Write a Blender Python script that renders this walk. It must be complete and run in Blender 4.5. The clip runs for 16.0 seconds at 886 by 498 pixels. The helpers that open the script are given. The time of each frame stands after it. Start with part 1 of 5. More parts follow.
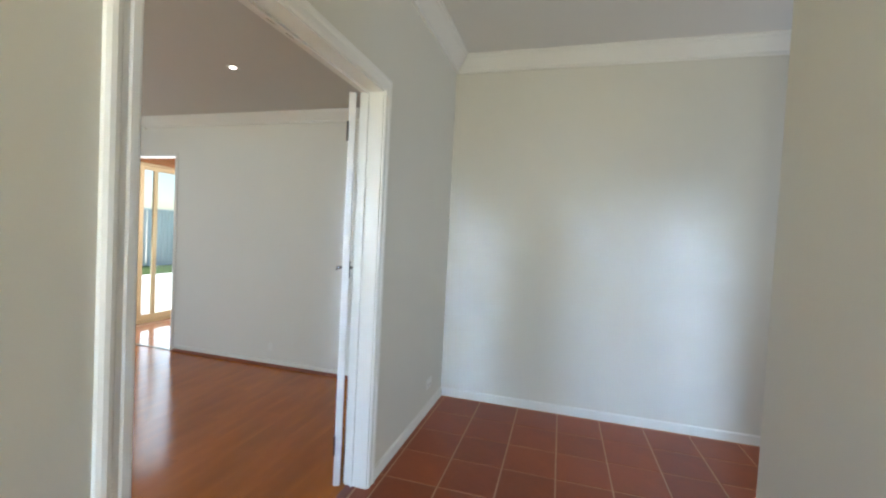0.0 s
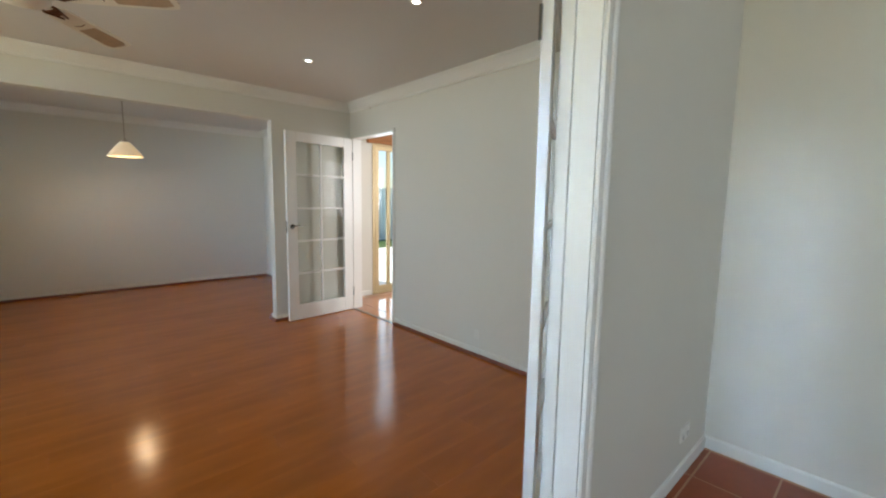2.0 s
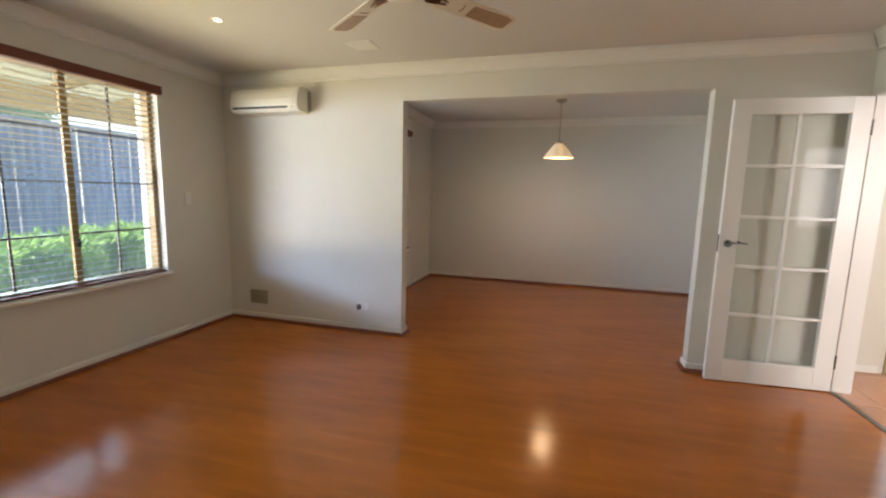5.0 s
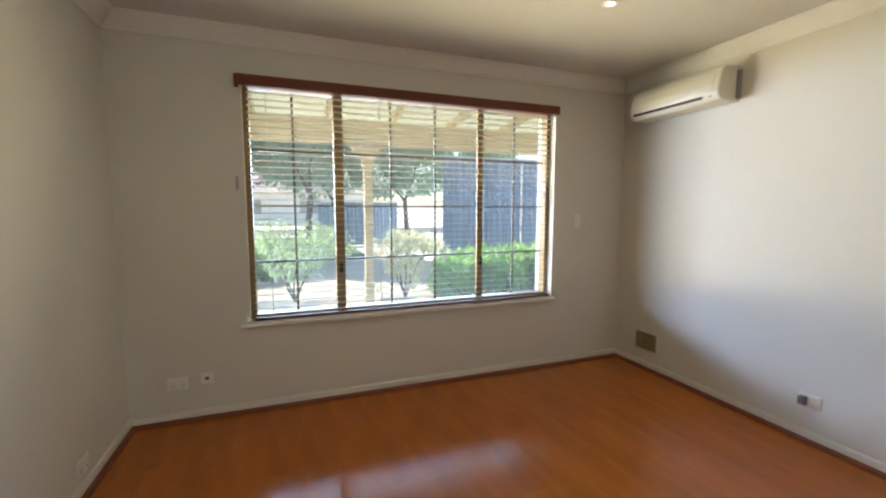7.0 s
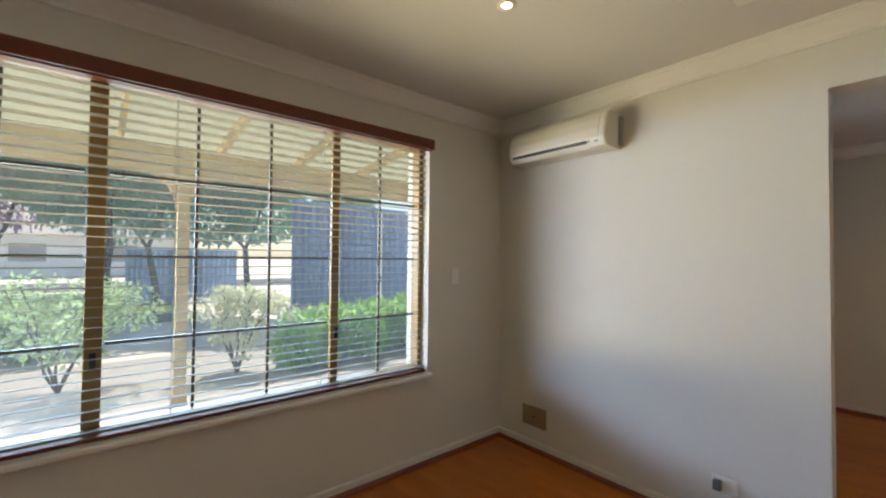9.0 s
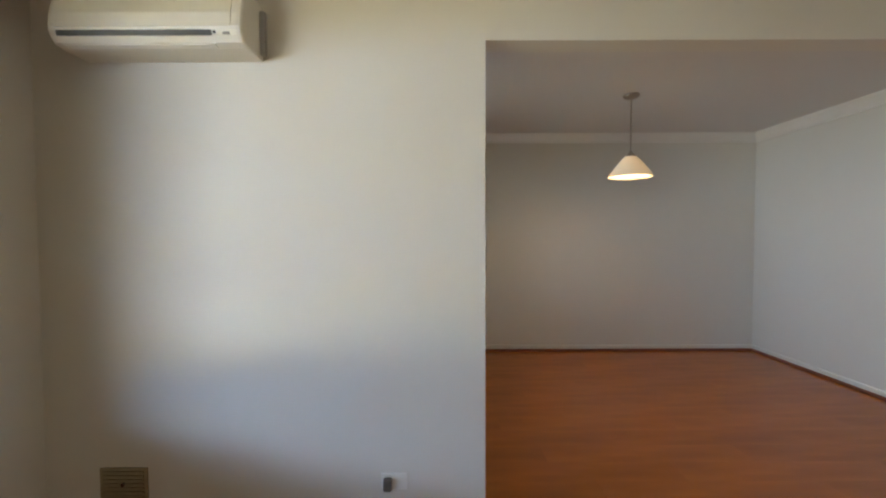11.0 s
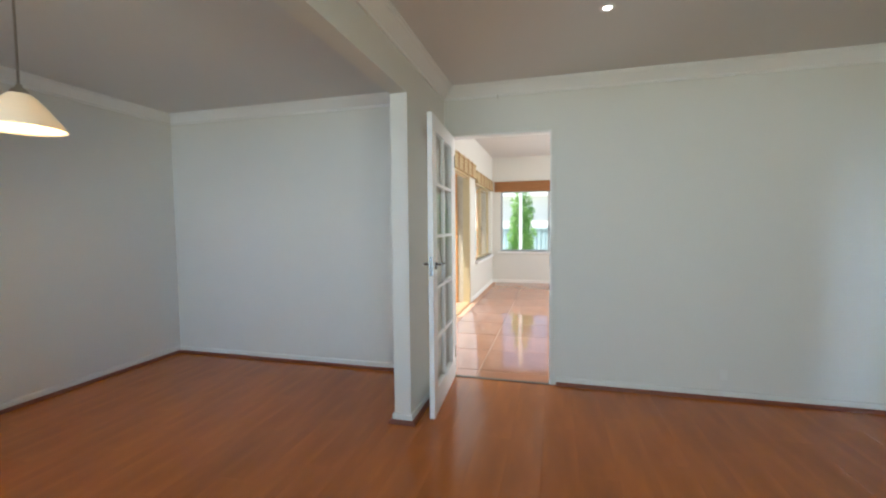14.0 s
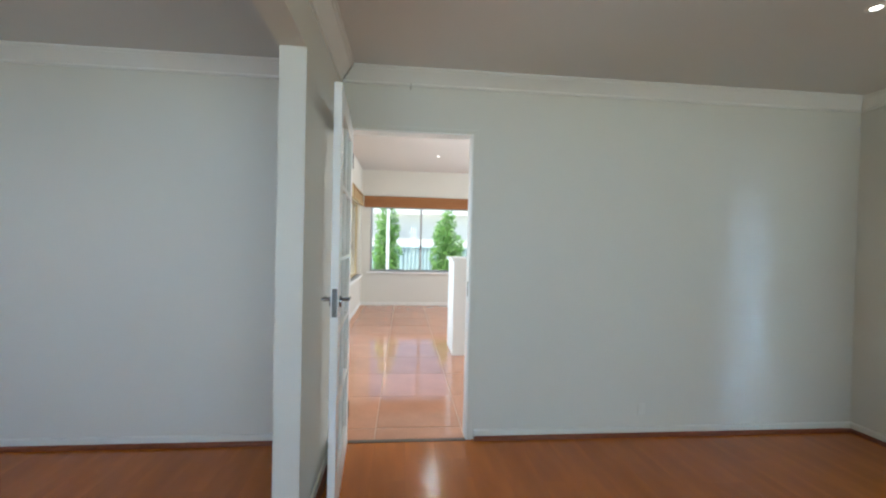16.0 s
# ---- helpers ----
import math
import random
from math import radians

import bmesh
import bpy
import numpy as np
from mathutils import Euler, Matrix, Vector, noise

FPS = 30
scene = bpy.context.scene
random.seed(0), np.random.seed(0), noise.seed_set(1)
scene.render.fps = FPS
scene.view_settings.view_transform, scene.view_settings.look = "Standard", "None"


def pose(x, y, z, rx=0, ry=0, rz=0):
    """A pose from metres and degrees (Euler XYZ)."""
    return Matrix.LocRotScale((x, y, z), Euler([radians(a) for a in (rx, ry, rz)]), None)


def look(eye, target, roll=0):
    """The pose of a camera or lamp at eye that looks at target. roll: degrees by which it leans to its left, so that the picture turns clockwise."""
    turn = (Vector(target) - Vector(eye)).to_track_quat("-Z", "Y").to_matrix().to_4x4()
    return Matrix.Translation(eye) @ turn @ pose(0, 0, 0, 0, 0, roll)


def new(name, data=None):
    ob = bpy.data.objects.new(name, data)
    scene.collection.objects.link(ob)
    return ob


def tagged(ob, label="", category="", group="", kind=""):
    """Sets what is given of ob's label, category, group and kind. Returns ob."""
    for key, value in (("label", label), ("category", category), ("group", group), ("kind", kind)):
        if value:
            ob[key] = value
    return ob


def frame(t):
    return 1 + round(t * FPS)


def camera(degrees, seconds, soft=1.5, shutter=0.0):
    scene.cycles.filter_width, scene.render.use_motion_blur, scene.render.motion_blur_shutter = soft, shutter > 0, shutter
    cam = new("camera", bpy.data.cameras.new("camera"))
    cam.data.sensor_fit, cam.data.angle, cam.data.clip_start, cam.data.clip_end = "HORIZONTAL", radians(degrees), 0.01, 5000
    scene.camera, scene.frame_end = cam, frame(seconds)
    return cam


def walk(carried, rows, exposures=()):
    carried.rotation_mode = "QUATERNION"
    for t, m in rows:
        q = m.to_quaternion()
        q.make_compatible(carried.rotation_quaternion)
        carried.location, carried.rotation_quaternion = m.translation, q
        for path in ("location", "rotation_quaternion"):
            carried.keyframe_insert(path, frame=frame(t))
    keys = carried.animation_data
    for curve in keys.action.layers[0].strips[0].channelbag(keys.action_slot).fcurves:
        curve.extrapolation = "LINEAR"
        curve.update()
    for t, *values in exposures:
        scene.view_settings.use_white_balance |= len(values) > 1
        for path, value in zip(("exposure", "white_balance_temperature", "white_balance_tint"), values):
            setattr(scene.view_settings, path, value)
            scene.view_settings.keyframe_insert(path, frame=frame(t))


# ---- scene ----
cam = camera(94.0, 16.0, soft=2.2)
PATH = [
    (0, (4.812, -3.412, 1.359), (4.263, -1.489, 1.296), 2.9),
    (0.5, (4.687, -3.214, 1.329), (4.081, -1.31, 1.244), 1.6),
    (1, (4.56, -2.989, 1.335), (3.813, -1.137, 1.222), 0.3),
    (1.5, (4.558, -2.738, 1.328), (3.438, -1.088, 1.176), 1.4),
    (2, (4.495, -2.587, 1.337), (3.032, -1.244, 1.108), 0.9),
    (2.5, (4.368, -2.424, 1.388), (2.64, -1.451, 1.131), 0.4),
    (3, (4.28, -2.217, 1.365), (2.376, -1.653, 1.12), 1.2),
    (3.2, (4.243, -2.136, 1.334), (2.299, -1.718, 1.114), 1.7),
    (5.3, (3.42, -1.962, 1.36), (1.586, -2.71, 1.084), 0.8),
    (5.5, (3.344, -1.961, 1.355), (1.584, -2.87, 1.084), 0.5),
    (6, (3.169, -2.12, 1.314), (1.64, -3.388, 1.085), -0.3),
    (6.5, (2.967, -2.236, 1.331), (1.788, -3.839, 1.124), -0.4),
    (7, (2.817, -2.337, 1.365), (2.12, -4.201, 1.167), 0.1),
    (7.5, (2.739, -2.448, 1.377), (2.234, -4.382, 1.298), 0.1),
    (8, (2.689, -2.662, 1.402), (2.012, -4.543, 1.46), 0.2),
    (8.5, (2.619, -2.851, 1.382), (1.645, -4.596, 1.438), 0.1),
    (9, (2.471, -3.055, 1.382), (1.183, -4.584, 1.428), 0.6),
    (9.5, (2.296, -3.155, 1.373), (0.728, -4.396, 1.41), 1.5),
    (9.7, (2.225, -3.193, 1.353), (0.545, -4.279, 1.38), 1.3),
    (11.8, (1.507, -3.714, 1.327), (-0.34, -2.952, 1.225), -1.0),
    (12, (1.438, -3.737, 1.332), (-0.312, -2.776, 1.226), -1.2),
    (12.5, (1.323, -3.74, 1.332), (-0.167, -2.412, 1.209), -0.6),
    (13, (1.187, -3.686, 1.309), (-0.071, -2.134, 1.205), -0.6),
    (13.5, (1.029, -3.568, 1.316), (0.081, -1.81, 1.205), -0.7),
    (14, (0.903, -3.442, 1.312), (0.386, -1.513, 1.198), -0.5),
    (14.5, (0.756, -3.297, 1.326), (0.709, -1.3, 1.225), -0.2),
    (15, (0.665, -3.134, 1.316), (0.946, -1.156, 1.243), 0.3),
    (15.5, (0.561, -2.912, 1.342), (0.956, -0.952, 1.313), 0.7),
    (16, (0.429, -2.756, 1.326), (0.62, -0.766, 1.299), 1.3),
]
walk(cam, [(t, look(eye, aim, roll)) for t, eye, aim, roll in PATH], [
    (0, 0.88, 6300, 9), (0.7, 0.67, 6250, 9), (1.5, 0.67, 6250, 6), (2.7, 0.77, 6650, 8), (5.5, 0.86, 6900, 12), (7.5, 0.88, 6600, 10), (8.3, 0.66, 6400, 9),
    (9, 0.40, 6750, 12), (9.5, 0.43, 6900, 14), (12, 0.5, 6350, 7), (12.5, 0.46, 6400, 7), (13.5, 0.6, 6350, 6), (14, 0.72, 6050, 5), (14.5, 0.8, 6050, 3), (15.3, 0.76, 5950, 3), (16, 0.6, 5850, 3)])

# ---------------------------------------------------------------- world and large lights
world = bpy.data.worlds.new("world")
scene.world = world
world.use_nodes = True
wn = world.node_tree
sky = wn.nodes.new("ShaderNodeTexSky")
sky.sky_type = "NISHITA"
sky.sun_disc = False
sky.sun_elevation = radians(65)
sky.sun_rotation = radians(209)
wn.links.new(sky.outputs[0], wn.nodes["Background"].inputs[0])
wn.nodes["Background"].inputs[1].default_value = 0.15


def lamp(name, kind, energy, colour, m, **props):
    data = bpy.data.lights.new(name, kind)
    data.energy = energy
    data.color = colour
    if kind == "AREA":
        data.shape = props.get("shape", "RECTANGLE")
        data.size = props["size"]
        if data.shape == "RECTANGLE":
            data.size_y = props["size_y"]
        data.spread = radians(props.get("spread", 180))
    if kind == "SUN":
        data.angle = radians(0.53)
    ob = new(name, data)
    ob.matrix_world = m
    return ob


SUN_DIR = Vector((-0.2, -0.36, 0.88))
lamp("sun", "SUN", 5.0, (1.0, 0.95, 0.87), look(SUN_DIR * 30, (0, 0, 0)))
# unseen area lamps added in place of daylight: sky and sunlit ground at the porch's open side, the dining window,
# the assumed front entry, the corridor's closed end, the family room's blank east wall and its sliding door
lamp("porch_ground_fill", "AREA", 64, (1.0, 0.90, 0.58), look((6.9, -9.0, 0.12), (0.0, -4.1, 3.2)), size=5.0, size_y=0.6, spread=60)
lamp("porch_sky_fill", "AREA", 116, (0.47, 0.66, 1.0), look((7.0, -9.0, 1.80), (0.0, -3.9, -0.9)), size=5.2, size_y=0.75, spread=60)
lamp("garden_sky_fill", "AREA", 62, (0.48, 0.71, 1.0), look((2.3, -7.3, 1.6), (2.2, 0.0, -1.2)), size=4.8, size_y=1.2, spread=90)
lamp("window_ground_fill", "AREA", 14, (1.0, 0.89, 0.54), look((1.88, -5.268, 1.36), (2.1, 0, 3.6)), size=2.3, size_y=1.45, spread=115)
lamp("dining_sky_fill", "AREA", 26, (0.46, 0.66, 1.0), look((-1.2, -4.3, 1.4), (-1.5, 0, -0.9)), size=1.1, size_y=1.4, spread=105)
lamp("dining_ground_fill", "AREA", 9, (1.0, 0.88, 0.56), look((-1.2, -4.31, 1.3), (-1.4, 0, 3.0)), size=1.1, size_y=1.4, spread=140)
# added lamps at the assumed, unseen front entry
lamp("entry_sky_fill", "AREA", 2.5, (0.50, 0.72, 1.0), look((4.3, -5.24, 1.25), (4.9, 0, -0.8)), size=0.6, size_y=2.0, spread=80)
# narrow added beams, each aimed to lay one bright band on a wall
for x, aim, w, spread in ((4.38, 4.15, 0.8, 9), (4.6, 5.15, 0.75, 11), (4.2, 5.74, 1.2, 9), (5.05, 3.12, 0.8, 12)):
    lamp("entry_band_fill", "AREA", w, (0.48, 0.70, 1.0), look((x, -5.22, 1.2), (aim, 0, 0.7)), size=0.25, size_y=1.9, spread=spread)
lamp("entry_ground_fill", "AREA", 13, (1.0, 0.89, 0.55), look((4.3, -5.23, 1.25), (4.7, 0, 5.2)), size=0.6, size_y=2.0, spread=100)
# fill lamp added at the corridor's closed end, no window there
lamp("corridor_fill", "AREA", 18, (0.74, 0.86, 1.0), look((7.9, -0.7, 1.4), (5.0, -0.5, 1.0)), size=0.9, size_y=1.6)
# unseen fill lamp before the windowless east wall, brightens the family room
lamp("family_east_fill", "AREA", 120, (0.96, 0.97, 1.0), look((5.3, 3.2, 1.6), (0.0, 3.2, 1.2)), size=3.0, size_y=1.4)
# added lamp just inside the sliding door, also for its glare on the floors
lamp("slider_day_fill", "AREA", 27, (0.78, 0.90, 1.0), look((-0.41, 1.95, 1.05), (3.0, 1.6, 0.6)), size=2.6, size_y=1.9, spread=150)

# ---------------------------------------------------------------- materials


def material(name, colour, rough=0.6, metal=0.0, var=0.12, scale=6.0, bump=0.0, bump_scale=60.0, rand=0.0, spec=0.5, coat=0.0,
             stretch=(1, 1, 1), fine=0.0, transmission=0.0):
    """Principled paint or surface: noise at two scales in tone, gloss and relief, and an own tone for each object."""
    m = bpy.data.materials.new(name)
    m.use_nodes = True
    nt = m.node_tree
    b = nt.nodes["Principled BSDF"]
    b.inputs["Roughness"].default_value = rough
    b.inputs["Metallic"].default_value = metal
    b.inputs["Specular IOR Level"].default_value = spec
    b.inputs["Coat Weight"].default_value = coat
    b.inputs["Transmission Weight"].default_value = transmission
    tc = nt.nodes.new("ShaderNodeTexCoord")
    mp = nt.nodes.new("ShaderNodeMapping")
    mp.inputs["Scale"].default_value = stretch
    nt.links.new(tc.outputs["Object"], mp.inputs[0])
    n1 = nt.nodes.new("ShaderNodeTexNoise")
    n1.inputs["Scale"].default_value = scale
    n1.inputs["Detail"].default_value = 5
    n2 = nt.nodes.new("ShaderNodeTexNoise")
    n2.inputs["Scale"].default_value = scale * 9
    n2.inputs["Detail"].default_value = 4
    for n in (n1, n2):
        nt.links.new(mp.outputs[0], n.inputs["Vector"])
    add = nt.nodes.new("ShaderNodeMath")
    add.operation = "MULTIPLY_ADD"
    nt.links.new(n2.outputs[0], add.inputs[0])
    add.inputs[1].default_value = fine
    nt.links.new(n1.outputs[0], add.inputs[2])
    ri = nt.nodes.new("ShaderNodeObjectInfo")
    add2 = nt.nodes.new("ShaderNodeMath")
    add2.operation = "MULTIPLY_ADD"
    nt.links.new(ri.outputs["Random"], add2.inputs[0])
    add2.inputs[1].default_value = rand
    nt.links.new(add.outputs[0], add2.inputs[2])
    rng = nt.nodes.new("ShaderNodeMapRange")
    mid = 0.5 + fine * 0.5 + rand * 0.5
    rng.inputs["From Min"].default_value = mid - 0.5
    rng.inputs["From Max"].default_value = mid + 0.5
    rng.inputs["To Min"].default_value = 1 - var
    rng.inputs["To Max"].default_value = 1 + var
    rng.clamp = False
    nt.links.new(add2.outputs[0], rng.inputs["Value"])
    mul = nt.nodes.new("ShaderNodeVectorMath")
    mul.operation = "SCALE"
    mul.inputs[0].default_value = colour
    nt.links.new(rng.outputs[0], mul.inputs["Scale"])
    nt.links.new(mul.outputs[0], b.inputs["Base Color"])
    rr = nt.nodes.new("ShaderNodeMapRange")
    rr.inputs["To Min"].default_value = max(0.02, rough * 0.85)
    rr.inputs["To Max"].default_value = min(1.0, rough * 1.15)
    nt.links.new(n1.outputs[0], rr.inputs["Value"])
    nt.links.new(rr.outputs[0], b.inputs["Roughness"])
    if bump:
        n3 = nt.nodes.new("ShaderNodeTexNoise")
        n3.inputs["Scale"].default_value = bump_scale
        n3.inputs["Detail"].default_value = 3
        nt.links.new(mp.outputs[0], n3.inputs["Vector"])
        bp = nt.nodes.new("ShaderNodeBump")
        bp.inputs["Strength"].default_value = bump
        bp.inputs["Distance"].default_value = 0.004
        nt.links.new(n3.outputs[0], bp.inputs["Height"])
        nt.links.new(bp.outputs[0], b.inputs["Normal"])
    return m


def laminate():
    """Orange-brown laminate: long grain along the board, three narrow strips on each board, a tone of its own."""
    m = material("laminate", (0.43, 0.125, 0.015), rough=0.17, var=0.34, scale=1.9, fine=0.12, rand=0.16, stretch=(5, 0.9, 1), spec=0.32)
    nt = m.node_tree
    for n in nt.nodes:
        if n.bl_idname == "ShaderNodeTexNoise":
            n.inputs["Detail"].default_value = 1.5
    return m


def glass(name, tint=(0.97, 0.98, 0.97), rough=0.0, gloss=0.4, haze=0.0):
    """Thin clear pane: mostly straight through, a little mirror, and a pale haze mixed in to soften the view."""
    m = bpy.data.materials.new(name)
    m.use_nodes = True
    nt = m.node_tree
    nt.nodes.remove(nt.nodes["Principled BSDF"])
    tr = nt.nodes.new("ShaderNodeBsdfTransparent")
    tr.inputs[0].default_value = (*tint, 1)
    gl = nt.nodes.new("ShaderNodeBsdfGlossy")
    gl.inputs["Roughness"].default_value = rough
    lw = nt.nodes.new("ShaderNodeLayerWeight")
    lw.inputs[0].default_value = 0.5
    pw = nt.nodes.new("ShaderNodeMath")
    pw.operation = "POWER"
    nt.links.new(lw.outputs["Facing"], pw.inputs[0])
    pw.inputs[1].default_value = 4.0
    fr = nt.nodes.new("ShaderNodeMath")
    fr.operation = "MULTIPLY_ADD"
    nt.links.new(pw.outputs[0], fr.inputs[0])
    fr.inputs[1].default_value = gloss
    fr.inputs[2].default_value = 0.05 * gloss
    mx = nt.nodes.new("ShaderNodeMixShader")
    nt.links.new(fr.outputs[0], mx.inputs[0])
    # pale translucent share that puts a bright haze into the pane itself
    haze_bsdf = nt.nodes.new("ShaderNodeBsdfTranslucent")
    haze_bsdf.inputs[0].default_value = (0.80, 0.86, 0.90, 1)
    haze_noise = nt.nodes.new("ShaderNodeTexNoise")
    haze_noise.inputs["Scale"].default_value = 3.0
    amount = nt.nodes.new("ShaderNodeMath")
    amount.operation = "MULTIPLY"
    nt.links.new(haze_noise.outputs[0], amount.inputs[0])
    amount.inputs[1].default_value = haze * 2
    veil = nt.nodes.new("ShaderNodeMixShader")
    nt.links.new(amount.outputs[0], veil.inputs[0])
    nt.links.new(tr.outputs[0], veil.inputs[1])
    nt.links.new(haze_bsdf.outputs[0], veil.inputs[2])
    nt.links.new(veil.outputs[0], mx.inputs[1])
    nt.links.new(gl.outputs[0], mx.inputs[2])
    nt.links.new(mx.outputs[0], nt.nodes["Material Output"].inputs[0])
    return m


def glowing(name, colour, strength):
    m = bpy.data.materials.new(name)
    m.use_nodes = True
    b = m.node_tree.nodes["Principled BSDF"]
    b.inputs["Base Color"].default_value = (*colour, 1)
    b.inputs["Emission Color"].default_value = (*colour, 1)
    b.inputs["Emission Strength"].default_value = strength
    return m


def leaf_material(name, colour, var=0.45, through_colour=None):
    m = material(name, colour, rough=0.55, var=var, scale=1.6, fine=0.5, spec=0.35)
    nt = m.node_tree
    b = nt.nodes["Principled BSDF"]
    tl = nt.nodes.new("ShaderNodeBsdfTranslucent")
    tl.inputs[0].default_value = (*(through_colour or (min(0.9, colour[0] * 1.3), min(0.9, colour[1] * 1.5), colour[2] * 0.8)), 1)
    mx = nt.nodes.new("ShaderNodeMixShader")
    mx.inputs[0].default_value = 0.42
    nt.links.new(b.outputs[0], mx.inputs[1])
    nt.links.new(tl.outputs[0], mx.inputs[2])
    nt.links.new(mx.outputs[0], nt.nodes["Material Output"].inputs[0])
    return m


M_WALL = material("wall_paint", (0.655, 0.635, 0.57), rough=0.6, var=0.035, scale=0.9, fine=0.3, bump=0.06, bump_scale=170)
M_CEIL = material("ceiling_paint", (0.64, 0.625, 0.60), rough=0.8, var=0.025, scale=0.8, fine=0.3, bump=0.05, bump_scale=140)
M_TRIM = material("gloss_trim", (0.80, 0.79, 0.755), rough=0.32, var=0.03, scale=3, fine=0.4, bump=0.03, bump_scale=50)
M_DOOR = material("door_paint", (0.80, 0.79, 0.76), rough=0.3, var=0.03, scale=4, fine=0.4, bump=0.04, bump_scale=40)
M_CORN = material("plaster_cornice", (0.75, 0.74, 0.70), rough=0.7, var=0.03, scale=2, fine=0.4)
M_LAM = laminate()
M_UNDER = material("underlay", (0.16, 0.045, 0.008), rough=0.5, var=0.2)
M_SCOT = material("stained_quad", (0.19, 0.048, 0.016), rough=0.35, var=0.3, scale=8, fine=0.4, stretch=(3, 3, 1))
M_TILE = material("terracotta_tile", (0.25, 0.055, 0.017), rough=0.32, spec=0.3, var=0.28, scale=5, fine=0.4, rand=0.45, bump=0.08, bump_scale=24)
M_TILE2 = material("clay_tile", (0.50, 0.235, 0.14), rough=0.07, spec=0.7, var=0.2, scale=4, fine=0.4, rand=0.35, bump=0.03, bump_scale=9)
M_GROUT = material("grout", (0.46, 0.25, 0.15), rough=0.85, var=0.25, scale=14)
M_GROUT2 = material("pale_grout", (0.50, 0.30, 0.20), rough=0.85, var=0.25, scale=14)
M_TIMBER = material("dark_timber", (0.13, 0.022, 0.005), rough=0.55, var=0.35, scale=5, fine=0.5, stretch=(0.6, 9, 9))
M_SLAT = leaf_material("blind_slat", (0.52, 0.51, 0.45), 0.05, (0.42, 0.43, 0.40))
M_SKIRT = material("skirting_paint", (0.69, 0.675, 0.615), rough=0.5, var=0.03, scale=3, fine=0.4)
M_ALU = material("bronze_aluminium", (0.29, 0.17, 0.055), rough=0.42, metal=0.1, var=0.12, scale=9)
M_ALUD = material("dark_glazing_bar", (0.11, 0.09, 0.07), rough=0.4, metal=0.2, var=0.12, scale=9)
M_GOLD = material("gold_aluminium", (0.50, 0.39, 0.22), rough=0.4, metal=0.3, var=0.1, scale=9)
M_CHROME = material("chrome", (0.29, 0.29, 0.29), rough=0.24, metal=1.0, var=0.08, scale=20)
M_BLACK = material("black_plastic", (0.012, 0.012, 0.012), rough=0.45, var=0.1)
M_PLAST = material("cream_plastic", (0.76, 0.74, 0.66), rough=0.4, var=0.03, scale=5, fine=0.3)
M_WHITEP = material("white_plastic", (0.78, 0.77, 0.73), rough=0.35, var=0.02)
M_GREYP = material("grey_plastic", (0.35, 0.35, 0.34), rough=0.45, var=0.05)
M_DARKG = material("dark_grey_plastic", (0.09, 0.09, 0.09), rough=0.45, var=0.08)
M_BRASS = material("dull_brass", (0.36, 0.30, 0.19), rough=0.5, metal=0.6, var=0.2, scale=18)
M_NICKEL = material("satin_nickel", (0.42, 0.38, 0.32), rough=0.3, metal=1.0, var=0.08, scale=12)
M_FANW = material("fan_enamel", (0.74, 0.70, 0.60), rough=0.35, var=0.04, scale=8)
M_CANE = material("fan_blade_inlay", (0.42, 0.30, 0.19), rough=0.55, var=0.2, scale=30, fine=0.6)
M_IRON = material("blade_iron_bronze", (0.13, 0.05, 0.02), rough=0.35, metal=0.8, var=0.2, scale=30)
M_STRIP = material("threshold_metal", (0.12, 0.085, 0.055), rough=0.4, metal=0.7, var=0.2, scale=12)
M_BAMBOO = material("woven_blind", (0.44, 0.33, 0.17), rough=0.8, var=0.35, scale=5, fine=0.7, stretch=(1, 1, 30), bump=0.3, bump_scale=30)
M_BAMBOO2 = material("brown_woven_blind", (0.30, 0.125, 0.04), rough=0.7, var=0.35, scale=5, fine=0.6, stretch=(1, 1, 30), bump=0.3, bump_scale=30)
M_GLASS = glass("clear_glass")
# the haze over the garden view is put into this glass
M_HAZED = glass("hazed_window_glass", haze=0.018)
M_OBSC = glass("door_glass", (0.95, 0.96, 0.95), 0.02, 0.16)
M_LIT = glowing("lit_diffuser", (1.0, 0.93, 0.82), 6.5)
M_SHADE = glowing("lit_opal_glass", (1.0, 0.84, 0.58), 0.2)
_nt = M_SHADE.node_tree
_opal = _nt.nodes.new("ShaderNodeBsdfTranslucent")
_opal.inputs[0].default_value = (0.26, 0.22, 0.15, 1)
_mix = _nt.nodes.new("ShaderNodeMixShader")
_mix.inputs[0].default_value = 0.3
_nt.links.new(_nt.nodes["Principled BSDF"].outputs[0], _mix.inputs[1])
_nt.links.new(_opal.outputs[0], _mix.inputs[2])
_nt.links.new(_mix.outputs[0], _nt.nodes["Material Output"].inputs[0])
M_BULB = glowing("lit_bulb", (1.0, 0.88, 0.66), 8.0)
# outdoors
M_PAVE = material("porch_paving", (0.33, 0.31, 0.30), rough=0.85, var=0.2, scale=3, fine=0.5, rand=0.3, bump=0.2, bump_scale=30)
M_SAND = material("pale_ground", (0.56, 0.52, 0.44), rough=0.95, var=0.22, scale=0.6, fine=0.6, bump=0.3, bump_scale=12)
M_CREAM = material("cream_post_paint", (0.50, 0.37, 0.18), rough=0.5, var=0.08, scale=4, fine=0.3)
M_SHEET = bpy.data.materials.new("patio_sheeting")
M_FENCE = material("fibre_cement_fence", (0.29, 0.39, 0.58), rough=0.85, var=0.5, scale=2.2, fine=0.6, stretch=(2.5, 1, 0.12), rand=0.4)
